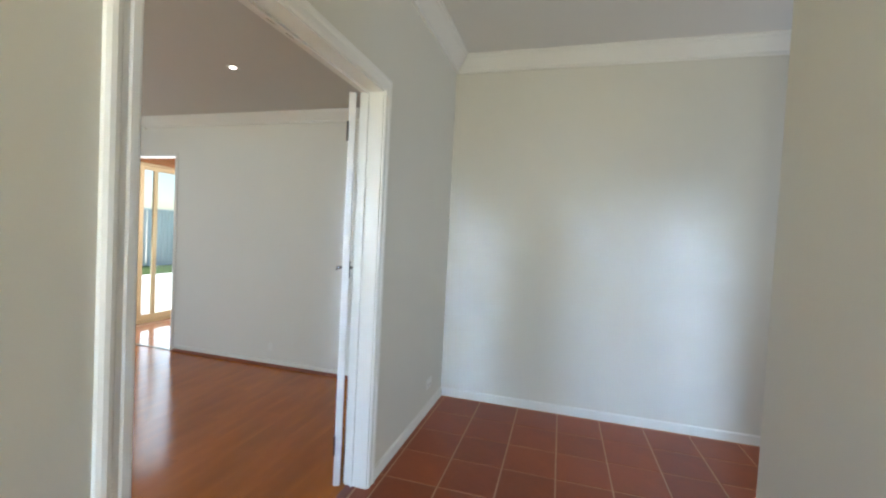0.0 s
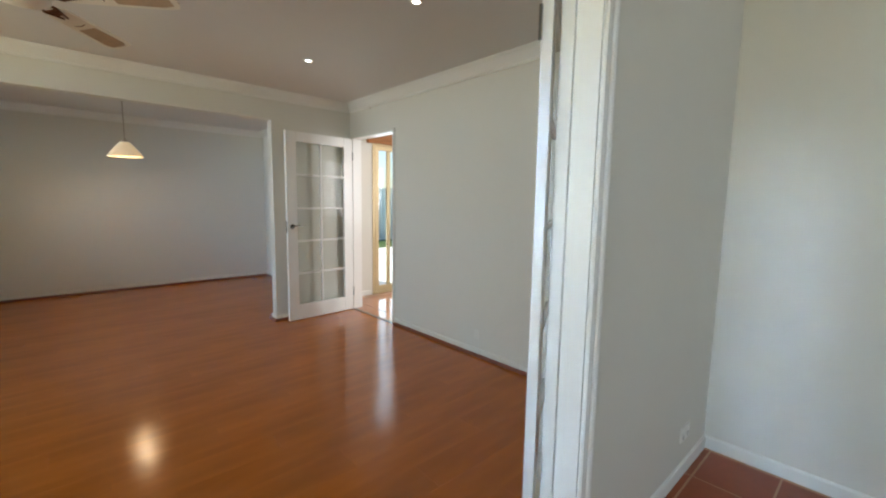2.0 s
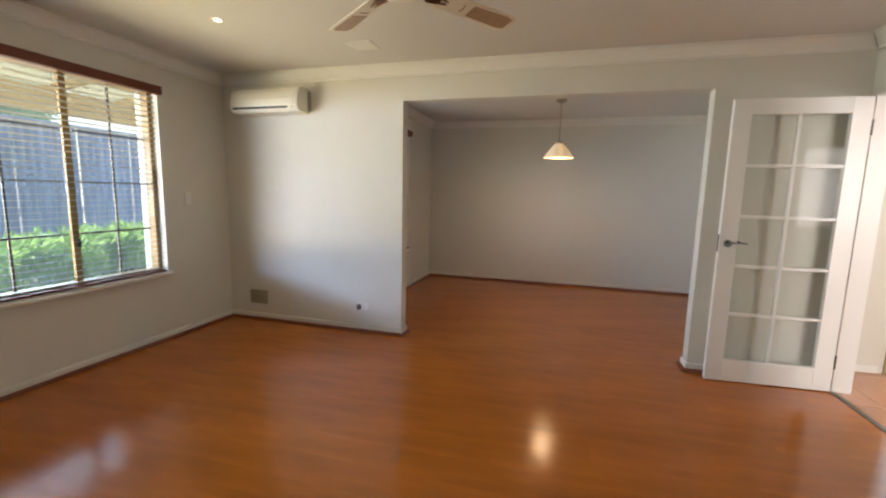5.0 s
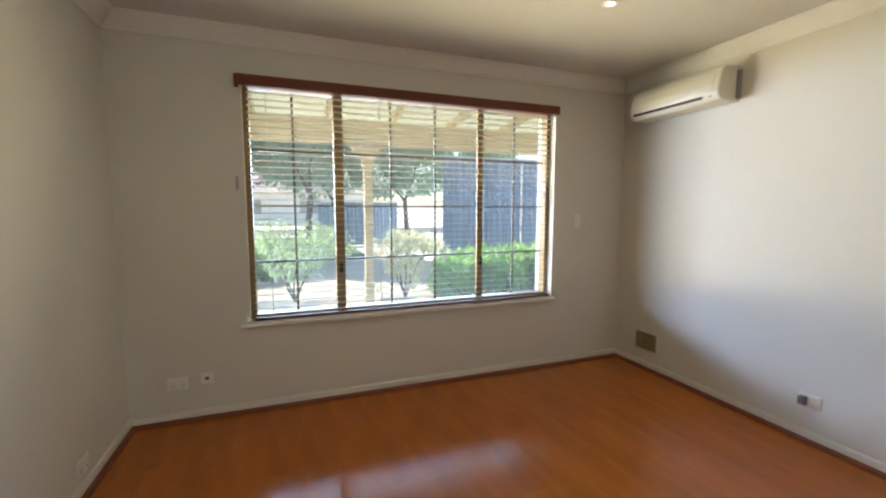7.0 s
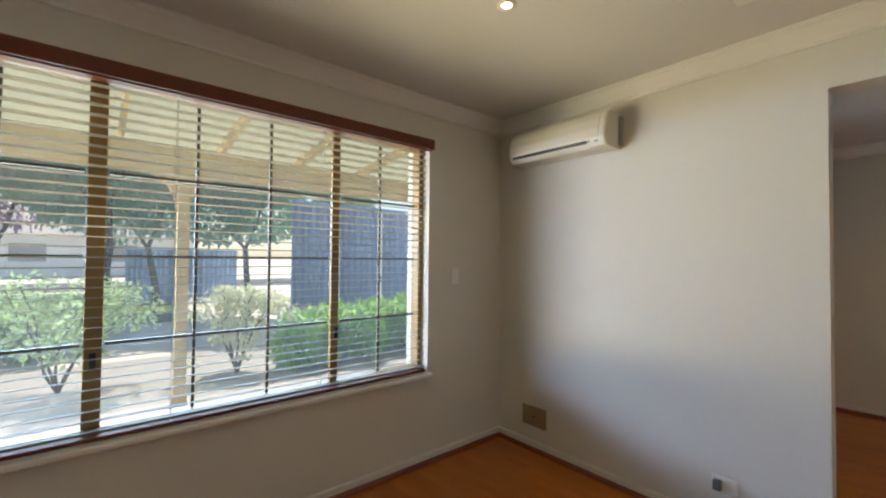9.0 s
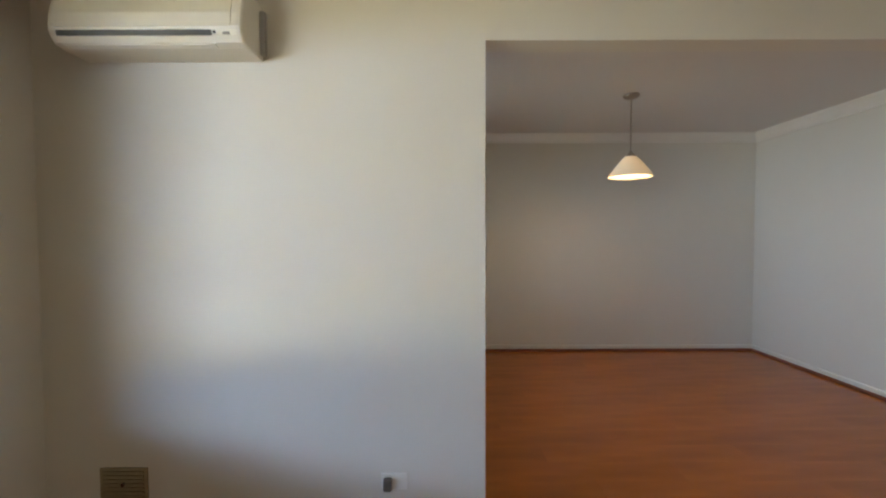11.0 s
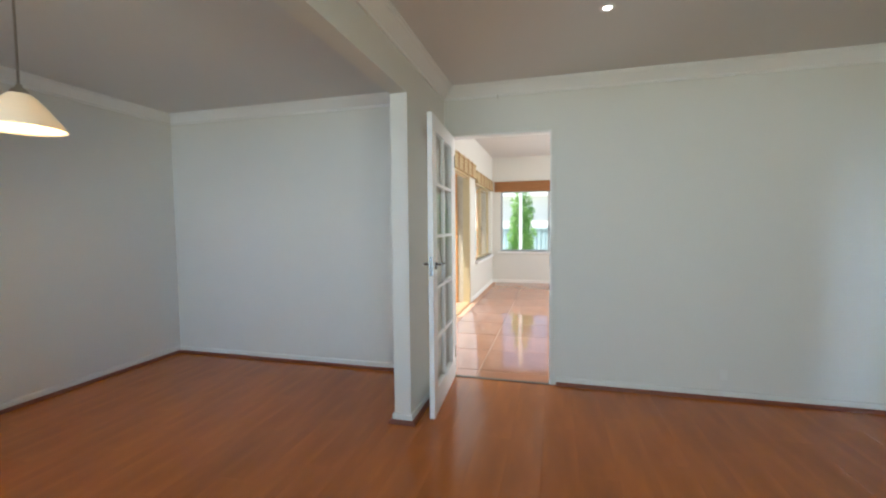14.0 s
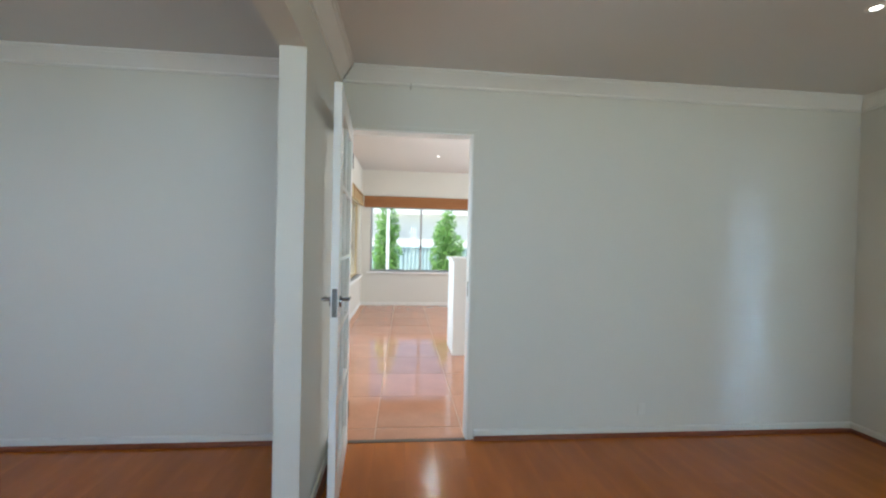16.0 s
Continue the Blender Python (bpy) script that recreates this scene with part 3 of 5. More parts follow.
for xm in (1.36, 2.47):
    bm = bmesh.new()
    if xm > 2:
        box(bm, xm - 0.032, xm + 0.032, WY - 0.035, WY + 0.02, 0.645, 2.13, 0.004)
    else:
        box(bm, xm - 0.030, xm - 0.004, WY - 0.03, WY - 0.004, 0.645, 2.13, 0.003), box(bm, xm + 0.002, xm + 0.030, WY - 0.008, WY + 0.02, 0.645, 2.13, 0.003)
        box(bm, xm - 0.006, xm + 0.006, WY - 0.02, WY - 0.008, 0.645, 2.13)
    m_ob = part("mullion", bm, M_ALU, window_1)
    bm = box(bmesh.new(), xm - 0.012, xm + 0.012, WY + 0.02, WY + 0.036, 0.90, 0.965, 0.004)
    rod(bm, (xm, WY + 0.03, 0.94), (xm, WY + 0.05, 0.94), 0.008)
    part("latch", bm, M_BLACK, m_ob)
for x0, x1, cuts in ((0.76, 1.325, (1.045,)), (1.395, 2.435, (1.74, 2.09)), (2.505, 3.035, (2.77,))):
    bm = bmesh.new()
    for c in cuts:
        box(bm, c - 0.0065, c + 0.0065, WY - 0.02, WY - 0.006, 0.645, 2.13)
    part("glazing_bar", bm, M_ALUD, window_1)
    xs = [x0, *cuts, x1]
    zs = [0.645, 0.995, 1.375, 1.745, 2.13]
    bm = bmesh.new()
    for z in zs[1:-1]:
        for a, b in zip(xs, xs[1:]):
            box(bm, a + 0.0065, b - 0.0065, WY - 0.02, WY - 0.006, z - 0.0065, z + 0.0065)
    part("glazing_bar", bm, M_ALUD, window_1)
    for a, b in zip(xs, xs[1:]):
        for z, zz in zip(zs, zs[1:]):
            p = part("pane", box(bmesh.new(), a, b, WY - 0.015, WY - 0.011, z, zz), M_HAZED, window_1)
            p.visible_shadow = False
sill = part("window_sill", box(bmesh.new(), 0.708, 3.125, -5.37, -5.235, 0.584, 0.612, 0.008), M_TRIM, window_1, "white painted timber sill")
blind = thing("venetian_blind", (0, 0, 0), "white slatted venetian blind, lowered and open, under a dark timber pelmet", "blind")
bm = box(bmesh.new(), 0.738, 3.10, -5.225, -5.205, 2.112, 2.178, 0.004)
box(bm, 0.738, 0.755, -5.278, -5.225, 2.112, 2.178), box(bm, 3.083, 3.10, -5.278, -5.225, 2.112, 2.178)
part("pelmet", bm, M_TIMBER, blind, "dark red-brown timber pelmet")
part("head_rail", box(bmesh.new(), 0.735, 3.05, -5.335, -5.285, 2.125, 2.16, 0.004), M_TIMBER, blind)
bm = bmesh.new()
n = 7
pro = [(-0.018 + 0.036 * i / (n - 1), 0.0013 * (1 - (2 * i / (n - 1) - 1) ** 2)) for i in range(n)]
top_l = [bm.verts.new((0.738, y, z + 0.0016)) for y, z in pro]
top_r = [bm.verts.new((3.045, y, z + 0.0016)) for y, z in pro]
bot_l = [bm.verts.new((0.738, y, z)) for y, z in pro]
bot_r = [bm.verts.new((3.045, y, z)) for y, z in pro]
for i in range(n - 1):
    bm.faces.new((top_l[i], top_l[i + 1], top_r[i + 1], top_r[i]))
    bm.faces.new((bot_l[i], bot_r[i], bot_r[i + 1], bot_l[i + 1]))
bm.faces.new((top_l[0], top_r[0], bot_r[0], bot_l[0]))
bm.faces.new((top_l[-1], bot_l[-1], bot_r[-1], top_r[-1]))
bm.faces.new(top_l[::-1] + bot_l)
bm.faces.new(top_r + bot_r[::-1])
slat = part("slat", bm, M_SLAT, blind)
slat.matrix_basis = pose(0, -5.31, 2.095, 6, 0, 0)
rs = random.Random(3)
for k in range(1, 35):
    s = new("slat", slat.data)
    s.parent = blind
    s.matrix_basis = pose(0, -5.31 + rs.uniform(-0.001, 0.001), 2.095 - 0.0425 * k, 6 + rs.uniform(-1.2, 1.2), rs.uniform(-0.05, 0.05), 0)
part("bottom_rail", box(bmesh.new(), 0.738, 3.045, -5.335, -5.285, 0.614, 0.630, 0.003), M_TIMBER, blind, "dark timber bottom rail")
for xc in (0.86, 1.48, 2.19, 2.93):
    bm = bmesh.new()
    for dy in (-0.019, 0.019):
        rod(bm, (xc, -5.31 + dy, 0.625), (xc, -5.31 + dy, 2.13), 0.0011, 0.0011, 5)
    part("ladder_cord", bm, M_SLAT, blind)

# ---------------------------------------------------------------- fixtures


def downlight(x, y, z, watts, colour=(1.0, 0.9, 0.76)):
    d = thing("downlight", (x, y, z), "small round recessed ceiling downlight, switched on", "downlight", "recessed ceiling downlights")
    bm = bmesh.new()
    lathe(bm, [(0.022, 0.004), (0.022, -0.002), (0.027, -0.004), (0.037, -0.0045), (0.042, 0.0)], n=24)
    part("trim_ring", bm, M_WHITEP, d, "white trim ring", True)
    bm = bmesh.new()
    lathe(bm, [(0.0, -0.0012), (0.022, -0.0012)], n=24)
    part("diffuser", bm, M_LIT, d, "glowing lens")
    lm = lamp("downlight_lamp", "AREA", watts, colour, look((x, y, z - 0.008), (x, y, 0)), shape="DISK", size=0.055)
    lm.parent = d
    lm.matrix_world = look((x, y, z - 0.008), (x, y - 0.0001, 0))
    return d


for x in (1.17, 2.56):
    for y in (-1.045, -4.2):
        downlight(x, y, CEIL, 0.5)
# two family room downlights, assumed and unseen, added to brighten it
downlight(1.0, 4.4, HIGH, 5)
downlight(1.0, 1.9, HIGH, 5)

# pendant lamp
px, py = -1.575, -2.015
pend = thing("pendant_lamp", (px, py, 1.79), "conical opal glass pendant lamp on a nickel rod, switched on", "pendant lamp")
bm = bmesh.new()
lathe(bm, [(0.0, 0.66), (0.062, 0.66), (0.062, 0.645), (0.045, 0.63), (0.018, 0.62), (0.0, 0.618)])
part("ceiling_rose", bm, M_NICKEL, pend, "satin nickel ceiling rose", True)
bm = bmesh.new()
rod(bm, (0, 0, 0.2), (0, 0, 0.63), 0.0055)
part("rod", bm, M_NICKEL, pend)
bm = bmesh.new()
lathe(bm, [(0.0, 0.215), (0.012, 0.214), (0.014, 0.2), (0.034, 0.185), (0.042, 0.165), (0.04, 0.16), (0.0, 0.16)])
part("gallery", bm, M_NICKEL, pend, "", True)
bm = bmesh.new()
lathe(bm, [(0.042, 0.168), (0.06, 0.152), (0.10, 0.105), (0.145, 0.045), (0.165, 0.012), (0.172, 0.002), (0.170, 0.0), (0.160, 0.012), (0.140, 0.045), (0.095, 0.103), (0.055, 0.147), (0.038, 0.16)], n=40)
part("shade", bm, M_SHADE, pend, "glowing opal glass cone", True)
bm = bmesh.new()
bmesh.ops.create_uvsphere(bm, u_segments=16, v_segments=10, radius=0.032, matrix=pose(0, 0, 0.085))
rod(bm, (0, 0, 0.1), (0, 0, 0.16), 0.016)
part("bulb", bm, M_BULB, pend, "glowing bulb", True)
lm = lamp("pendant_light", "POINT", 6.2, (1.0, 0.67, 0.37), pose(px, py, 1.8))
lm.data.shadow_soft_size = 0.05
lm.parent = pend
lm.matrix_world = pose(px, py, 1.82)

# ceiling fan
fan = thing("ceiling_fan", (1.80, -2.668, 2.165), "cream four-blade ceiling fan with cane-coloured blade inlays, at rest", "ceiling fan")
bm = bmesh.new()
lathe(bm, [(0.0, 0.28), (0.055, 0.28), (0.055, 0.268), (0.042, 0.245), (0.02, 0.235), (0.0, 0.232)])
part("canopy", bm, M_FANW, fan, "", True)
bm = bmesh.new()
rod(bm, (0, 0, 0.09), (0, 0, 0.22), 0.0125)
part("down_rod", bm, M_FANW, fan)
bm = bmesh.new()
lathe(bm, [(0.0, 0.214), (0.016, 0.214), (0.022, 0.206), (0.030, 0.17), (0.040, 0.128), (0.046, 0.118), (0.0, 0.116)])
part("bell_cover", bm, M_FANW, fan, "cream conical cover over the motor", True)
bm = bmesh.new()
lathe(bm, [(0.0, 0.125), (0.04, 0.124), (0.045, 0.108), (0.085, 0.1), (0.105, 0.085), (0.11, 0.06), (0.105, 0.035), (0.085, 0.02), (0.06, 0.012), (0.035, 0.004), (0.02, 0.0), (0.0, 0.0)], n=36)
part("motor_housing", bm, M_FANW, fan, "cream enamelled motor housing", True)
bm = bmesh.new()
lathe(bm, [(0.107, 0.072), (0.1125, 0.069), (0.1125, 0.061), (0.107, 0.058)], n=36)
part("trim_band", bm, M_BRASS, fan, "brass band", True)
for k in range(4):
    a = radians(52 + 90 * k)
    mm = Matrix.Rotation(a, 4, "Z") @ Matrix.Translation((0, 0, 0.055)) @ Matrix.Rotation(radians(-12), 4, "X")
    bm = bmesh.new()
    outline = [(0.19, -0.05), (0.60, -0.066), (0.645, -0.058), (0.66, -0.03), (0.66, 0.03), (0.645, 0.058), (0.60, 0.066), (0.19, 0.05), (0.175, 0.03), (0.175, -0.03)]
    up = [bm.verts.new((x, y, 0.003)) for x, y in outline]
    dn = [bm.verts.new((x, y, -0.003)) for x, y in outline]
    bm.faces.new(up), bm.faces.new(dn[::-1])
    for i in range(len(outline)):
        j = (i + 1) % len(outline)
        bm.faces.new((up[i], dn[i], dn[j], up[j]))
    bmesh.ops.transform(bm, matrix=mm, verts=bm.verts)
    blade = part("blade", bm, M_FANW, fan, "cream blade")
    bm = bmesh.new()
    inl = [(0.385, -0.040), (0.59, -0.049), (0.632, -0.036), (0.632, 0.036), (0.59, 0.049), (0.385, 0.040)]
    up = [bm.verts.new((x, y, -0.003)) for x, y in inl]
    dn = [bm.verts.new((x, y, -0.0042)) for x, y in inl]
    bm.faces.new(dn[::-1])
    for i in range(6):
        bm.faces.new((up[i], dn[i], dn[(i + 1) % 6], up[(i + 1) % 6]))
    bmesh.ops.transform(bm, matrix=mm, verts=bm.verts)
    part("inlay", bm, M_CANE, blade, "woven cane inlay")
    bm = bmesh.new()
    for i in range(5):
        b0, b1 = -0.026 + 0.0104 * i, -0.026 + 0.0104 * (i + 1)
        rod(bm, (0.345 - 14 * b0 * b0, b0, -0.0035), (0.345 - 14 * b1 * b1, b1, -0.0035), 0.0022, 0.0022, 6)
    bmesh.ops.transform(bm, matrix=mm, verts=bm.verts)
    part("curved_mark", bm, M_IRON, blade, "thin bronze crescent")
    bm = bmesh.new()
    for sy in (-1, 1):
        rod(bm, (0.10, sy * 0.012, 0.004), (0.16, sy * 0.03, -0.006), 0.006, 0.006, 8)
        rod(bm, (0.16, sy * 0.03, -0.006), (0.25, sy * 0.008, -0.007), 0.006, 0.004, 8)
    box(bm, 0.155, 0.215, -0.02, 0.02, -0.009, -0.004, 0.002)
    bmesh.ops.transform(bm, matrix=mm, verts=bm.verts)
    part("blade_iron", bm, M_IRON, fan, "bronze blade iron", False)

# air conditioner
ac = thing("air_conditioner", (0.0, -4.66, 2.066), "cream split-system air conditioner mounted high on the wall", "air conditioner")
prof = [(0.0, 0.0), (0.13, 0.0), (0.165, 0.008), (0.182, 0.028), (0.19, 0.046), (0.192, 0.06), (0.187, 0.11), (0.172, 0.17), (0.155, 0.205), (0.13, 0.222), (0.0, 0.225)]
bm = bmesh.new()
rings = []
for y, k in ((-0.375, 0.94), (-0.37, 0.985), (-0.355, 1.0), (0.345, 1.0), (0.36, 0.985), (0.365, 0.94)):
    rings.append([bm.verts.new((max(0.0, u * k), y, 0.112 + (w - 0.112) * (0.98 if k < 0.95 else 1))) for u, w in prof])
for a, b in zip(rings, rings[1:]):
    for i in range(len(prof)):
        j = (i + 1) % len(prof)
        bm.faces.new((a[i], a[j], b[j], b[i]))
bm.faces.new(rings[0]), bm.faces.new(rings[-1][::-1])
part("casing", bm, M_PLAST, ac, "cream plastic casing")
bm = bmesh.new()
pl = [(0.1945, 0.056), (0.192, 0.11), (0.177, 0.17), (0.160, 0.203)]
a = [bm.verts.new((u, -0.345, w)) for u, w in pl]
b = [bm.verts.new((u, 0.325, w)) for u, w in pl]
c = [bm.verts.new((u - 0.005, -0.345, w)) for u, w in pl]
d = [bm.verts.new((u - 0.005, 0.325, w)) for u, w in pl]
for i in range(3):
    bm.faces.new((a[i], a[i + 1], b[i + 1], b[i]))
for q in ((a, c), (b, d)):
    for i in range(3):
        bm.faces.new((q[0][i], q[1][i], q[1][i + 1], q[0][i + 1]))
bm.faces.new((a[0], b[0], d[0], c[0])), bm.faces.new((a[3], c[3], d[3], b[3]))
part("front_panel", bm, M_PLAST, ac, "glossy cream front panel")
bm = bmesh.new()
box(bm, -0.003, 0.002, -0.34, 0.25, -0.010, 0.010, m=Matrix.Translation((0.1868, 0, 0.036)) @ Matrix.Rotation(radians(24), 4, "Y"))
part("air_outlet", bm, M_BLACK, ac, "dark air outlet slot")
bm = bmesh.new()
box(bm, -0.004, 0.004, -0.34, 0.25, -0.013, 0.013, 0.002, m=Matrix.Translation((0.147, 0, 0.003)) @ Matrix.Rotation(radians(77), 4, "Y"))
part("louvre", bm, M_PLAST, ac)
part("louvre_pin", box(bmesh.new(), 0.180, 0.191, 0.256, 0.266, 0.034, 0.042, 0.001), M_BLACK, ac)
part("indicator", box(bmesh.new(), 0.176, 0.190, 0.295, 0.318, 0.030, 0.038), M_GREYP, ac)
part("wall_bracket", box(bmesh.new(), 0.0, 0.03, 0.365, 0.385, 0.02, 0.20, 0.003), M_GREYP, ac)

# wall plates and small fixtures


def plate(name, label, cat, m, w, h, extra, mat=M_WHITEP):
    t = thing(name, (0, 0, 0), label, cat)
    t.matrix_world = m
    part("face_plate", box(bmesh.new(), -w / 2, w / 2, -0.009, 0.0, -h / 2, h / 2, 0.003), mat, t)
    extra(t)
    return t


def outlet_bits(t, xs):
    for x in xs:
        bm = bmesh.new()
        for dx, dz, r in ((-0.008, 0.004, 25), (0.008, 0.004, -25), (0, -0.011, 0)):
            box(bm, -0.0015, 0.0015, -0.0105, -0.0085, -0.0045, 0.0045, m=Matrix.Translation((x + dx, 0, dz - 0.012)) @ Matrix.Rotation(radians(r), 4, "Y"))
        part("socket_slots", bm, M_BLACK, t)
        part("rocker", box(bmesh.new(), x - 0.006, x + 0.006, -0.014, -0.009, 0.012, 0.028, 0.002), M_WHITEP, t)


def switch_bits(t):
    part("rocker", box(bmesh.new(), -0.007, 0.007, -0.014, -0.009, -0.012, 0.012, 0.002), M_WHITEP, t)


GPO = "white double power point on the wall near the skirting"
plate("power_point", GPO, "power point", pose(0.0, -3.75, 0.25, 0, 0, 90), 0.115, 0.075, lambda t: outlet_bits(t, (-0.03,)))
adapter = thing("plug_adapter", (0.012, -3.775, 0.245), "small dark grey plug-in adapter in the power point", "plug")
part("body", box(bmesh.new(), 0.0, 0.035, -0.018, 0.018, -0.022, 0.028, 0.006), M_DARKG, adapter)
plate("power_point", GPO, "power point", pose(3.505, -5.28, 0.255, 0, 0, 180), 0.115, 0.075, lambda t: outlet_bits(t, (-0.03, 0.03)))
plate("aerial_socket", "white aerial and phone socket plate on the wall", "wall socket", pose(3.34, -5.28, 0.27, 0, 0, 180), 0.072, 0.072, lambda t: part("port", box(bmesh.new(), -0.011, 0.011, -0.011, -0.0085, -0.008, 0.008), M_BLACK, t))
plate("power_point", GPO, "power point", pose(3.77, -4.66, 0.15, 0, 0, 270), 0.115, 0.075, lambda t: outlet_bits(t, (-0.03, 0.03)))
blank = thing("blank_plate", (2.127, 0.0, 0.19), "small blank cover plate painted like the wall", "wall plate")
part("face_plate", box(bmesh.new(), -0.026, 0.026, -0.005, 0.0, -0.04, 0.04, 0.002), M_SKIRT, blank)
plate("power_point", GPO, "power point", pose(3.89, -0.40, 0.225, 0, 0, 90), 0.115, 0.075, lambda t: outlet_bits(t, (-0.03, 0.03)))
plate("light_switch", "white light switch plate beside the window", "light switch", pose(0.487, -5.28, 1.256, 0, 0, 180), 0.072, 0.115, switch_bits)

vent = thing("wall_vent", (0.0, -4.937, 0.24), "dull brass wall vent plate near the floor", "vent")
part("plate", box(bmesh.new(), 0.0, 0.006, -0.105, 0.105, -0.072, 0.072, 0.002), M_BRASS, vent)
for k in range(7):
    z = -0.054 + 0.018 * k
    part("slat", box(bmesh.new(), 0.004, 0.011, -0.09, 0.09, z - 0.005, z + 0.003), M_BRASS, vent)
bm = bmesh.new()
rod(bm, (0.006, 0, 0), (0.016, 0, 0), 0.008)
part("screw_head", bm, M_CHROME, vent)

cv = thing("ceiling_vent", (0.54, -3.47, CEIL), "white square ceiling vent", "vent")
bm = bmesh.new()
box(bm, -0.10, 0.10, -0.10, -0.082, -0.005, 0, 0.001), box(bm, -0.10, 0.10, 0.082, 0.10, -0.005, 0, 0.001)
box(bm, -0.10, -0.082, -0.082, 0.082, -0.005, 0, 0.001), box(bm, 0.082, 0.10, -0.082, 0.082, -0.005, 0, 0.001)
part("frame", bm, M_CORN, cv)
for k in range(8):
    u = -0.072 + 0.0205 * k
    part("slat", box(bmesh.new(), u - 0.008, u + 0.008, -0.082, 0.082, -0.005, -0.002, m=None), M_CORN, cv)

hook = thing("picture_hook", (0.456, 0.0, 2.358), "small metal hook in the wall under the cornice", "hook")
bm = bmesh.new()
rod(bm, (0, 0.0, 0), (0, -0.022, 0.0), 0.003, 0.003, 8), rod(bm, (0, -0.022, 0), (0.004, -0.026, 0.014), 0.003, 0.002, 8), rod(bm, (0, -0.004, -0.004), (0, 0.0, -0.02), 0.004, 0.003, 8)
part("hook_body", bm, M_NICKEL, hook)

cleat = thing("cord_cleat", (3.112, -5.28, 1.52), "small grey blind-cord cleat screwed to the wall", "cord cleat")
bm = box(bmesh.new(), -0.008, 0.008, 0.0, 0.012, -0.04, 0.04, 0.003)
box(bm, -0.006, 0.006, 0.012, 0.02, -0.045, 0.045, 0.003)
part("cleat_body", bm, M_GREYP, cleat)

# ---------------------------------------------------------------- dining window
window_2 = thing("window_2", (0, 0, 0), "aluminium dining room window with a lowered slatted blind", "window", kind="structure")
bm = bmesh.new()
box(bm, -1.8, -0.55, -4.14, -4.08, 0.58, 0.62, 0.003), box(bm, -1.8, -0.55, -4.14, -4.08, 2.08, 2.12, 0.003)
box(bm, -1.8, -1.765, -4.14, -4.08, 0.62, 2.08, 0.003), box(bm, -0.585, -0.55, -4.14, -4.08, 0.62, 2.08, 0.003), box(bm, -1.2, -1.15, -4.14, -4.08, 0.62, 2.08, 0.003)
part("window_frame", bm, M_ALU, window_2)
for a, b in ((-1.765, -1.2), (-1.15, -0.585)):
    p = part("pane", box(bmesh.new(), a, b, -4.112, -4.108, 0.62, 2.08), M_GLASS, window_2)
    p.visible_shadow = False
part("window_sill", box(bmesh.new(), -1.85, -0.5, -4.08, -3.955, 0.54, 0.58, 0.006), M_TRIM, window_2)
b2 = thing("venetian_blind", (0, 0, 0), "white slatted venetian blind hung over the dining window, dark timber pelmet", "blind")
part("pelmet", box(bmesh.new(), -1.86, -0.5, -3.998, -3.93, 2.10, 2.165, 0.004), M_TIMBER, b2)
s2 = part("slat", box(bmesh.new(), -1.83, -0.53, -0.024, 0.024, -0.0015, 0.0015), M_SLAT, b2)
s2.matrix_basis = pose(0, -3.968, 2.08, 12)
for k in range(1, 34):
    s = new("slat", s2.data)
    s.parent = b2
    s.matrix_basis = pose(0, -3.968, 2.08 - 0.0435 * k, 12 + rs.uniform(-2, 2))
part("bottom_rail", box(bmesh.new(), -1.83, -0.53, -3.992, -3.945, 0.586, 0.602, 0.003), M_TIMBER, b2)

# assumed glazed entry, never in view, added as an opening behind the hall's lamps
entry = thing("window_5", (0, 0, 0), "assumed white framed glazed front entry with narrow upright panes, out of view", "window", kind="structure")
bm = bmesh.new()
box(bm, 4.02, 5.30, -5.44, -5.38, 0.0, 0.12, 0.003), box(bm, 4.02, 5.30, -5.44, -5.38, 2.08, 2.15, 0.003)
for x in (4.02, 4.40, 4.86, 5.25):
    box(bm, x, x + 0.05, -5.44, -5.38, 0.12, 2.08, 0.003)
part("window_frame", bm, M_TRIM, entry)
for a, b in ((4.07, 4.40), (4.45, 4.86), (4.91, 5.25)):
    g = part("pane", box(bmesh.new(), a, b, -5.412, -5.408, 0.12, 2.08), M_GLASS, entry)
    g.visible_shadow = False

# ---------------------------------------------------------------- family room beyond the doorway
slider = thing("door_3", (0, 0, 0), "gold aluminium sliding glass door with a diamond security screen", "sliding door", kind="structure")
bm = bmesh.new()
box(bm, -0.55, -0.44, 0.60, 3.34, 0.0, 0.035, 0.004), box(bm, -0.55, -0.44, 0.60, 3.34, 2.09, 2.14, 0.004)
box(bm, -0.55, -0.44, 0.60, 0.64, 0.035, 2.09, 0.004), box(bm, -0.55, -0.44, 3.27, 3.34, 0.035, 2.09, 0.004)
part("door_frame", bm, M_GOLD, slider)
for y0, y1, xx in ((0.66, 1.98, -0.48), (0.88, 2.05, -0.515)):
    panel = part("sash", box(box(box(box(bmesh.new(), xx - 0.014, xx + 0.014, y0, y0 + 0.06, 0.035, 2.09, 0.003), xx - 0.014, xx + 0.014, y1 - 0.06, y1, 0.035, 2.09, 0.003),
                             xx - 0.014, xx + 0.014, y0 + 0.06, y1 - 0.06, 0.035, 0.11, 0.003), xx - 0.014, xx + 0.014, y0 + 0.06, y1 - 0.06, 2.03, 2.09, 0.003), M_GOLD, slider)
    g = part("pane", box(bmesh.new(), xx - 0.002, xx + 0.002, y0 + 0.06, y1 - 0.06, 0.11, 2.03), M_GLASS, panel)
    g.visible_shadow = False
bm = bmesh.new()
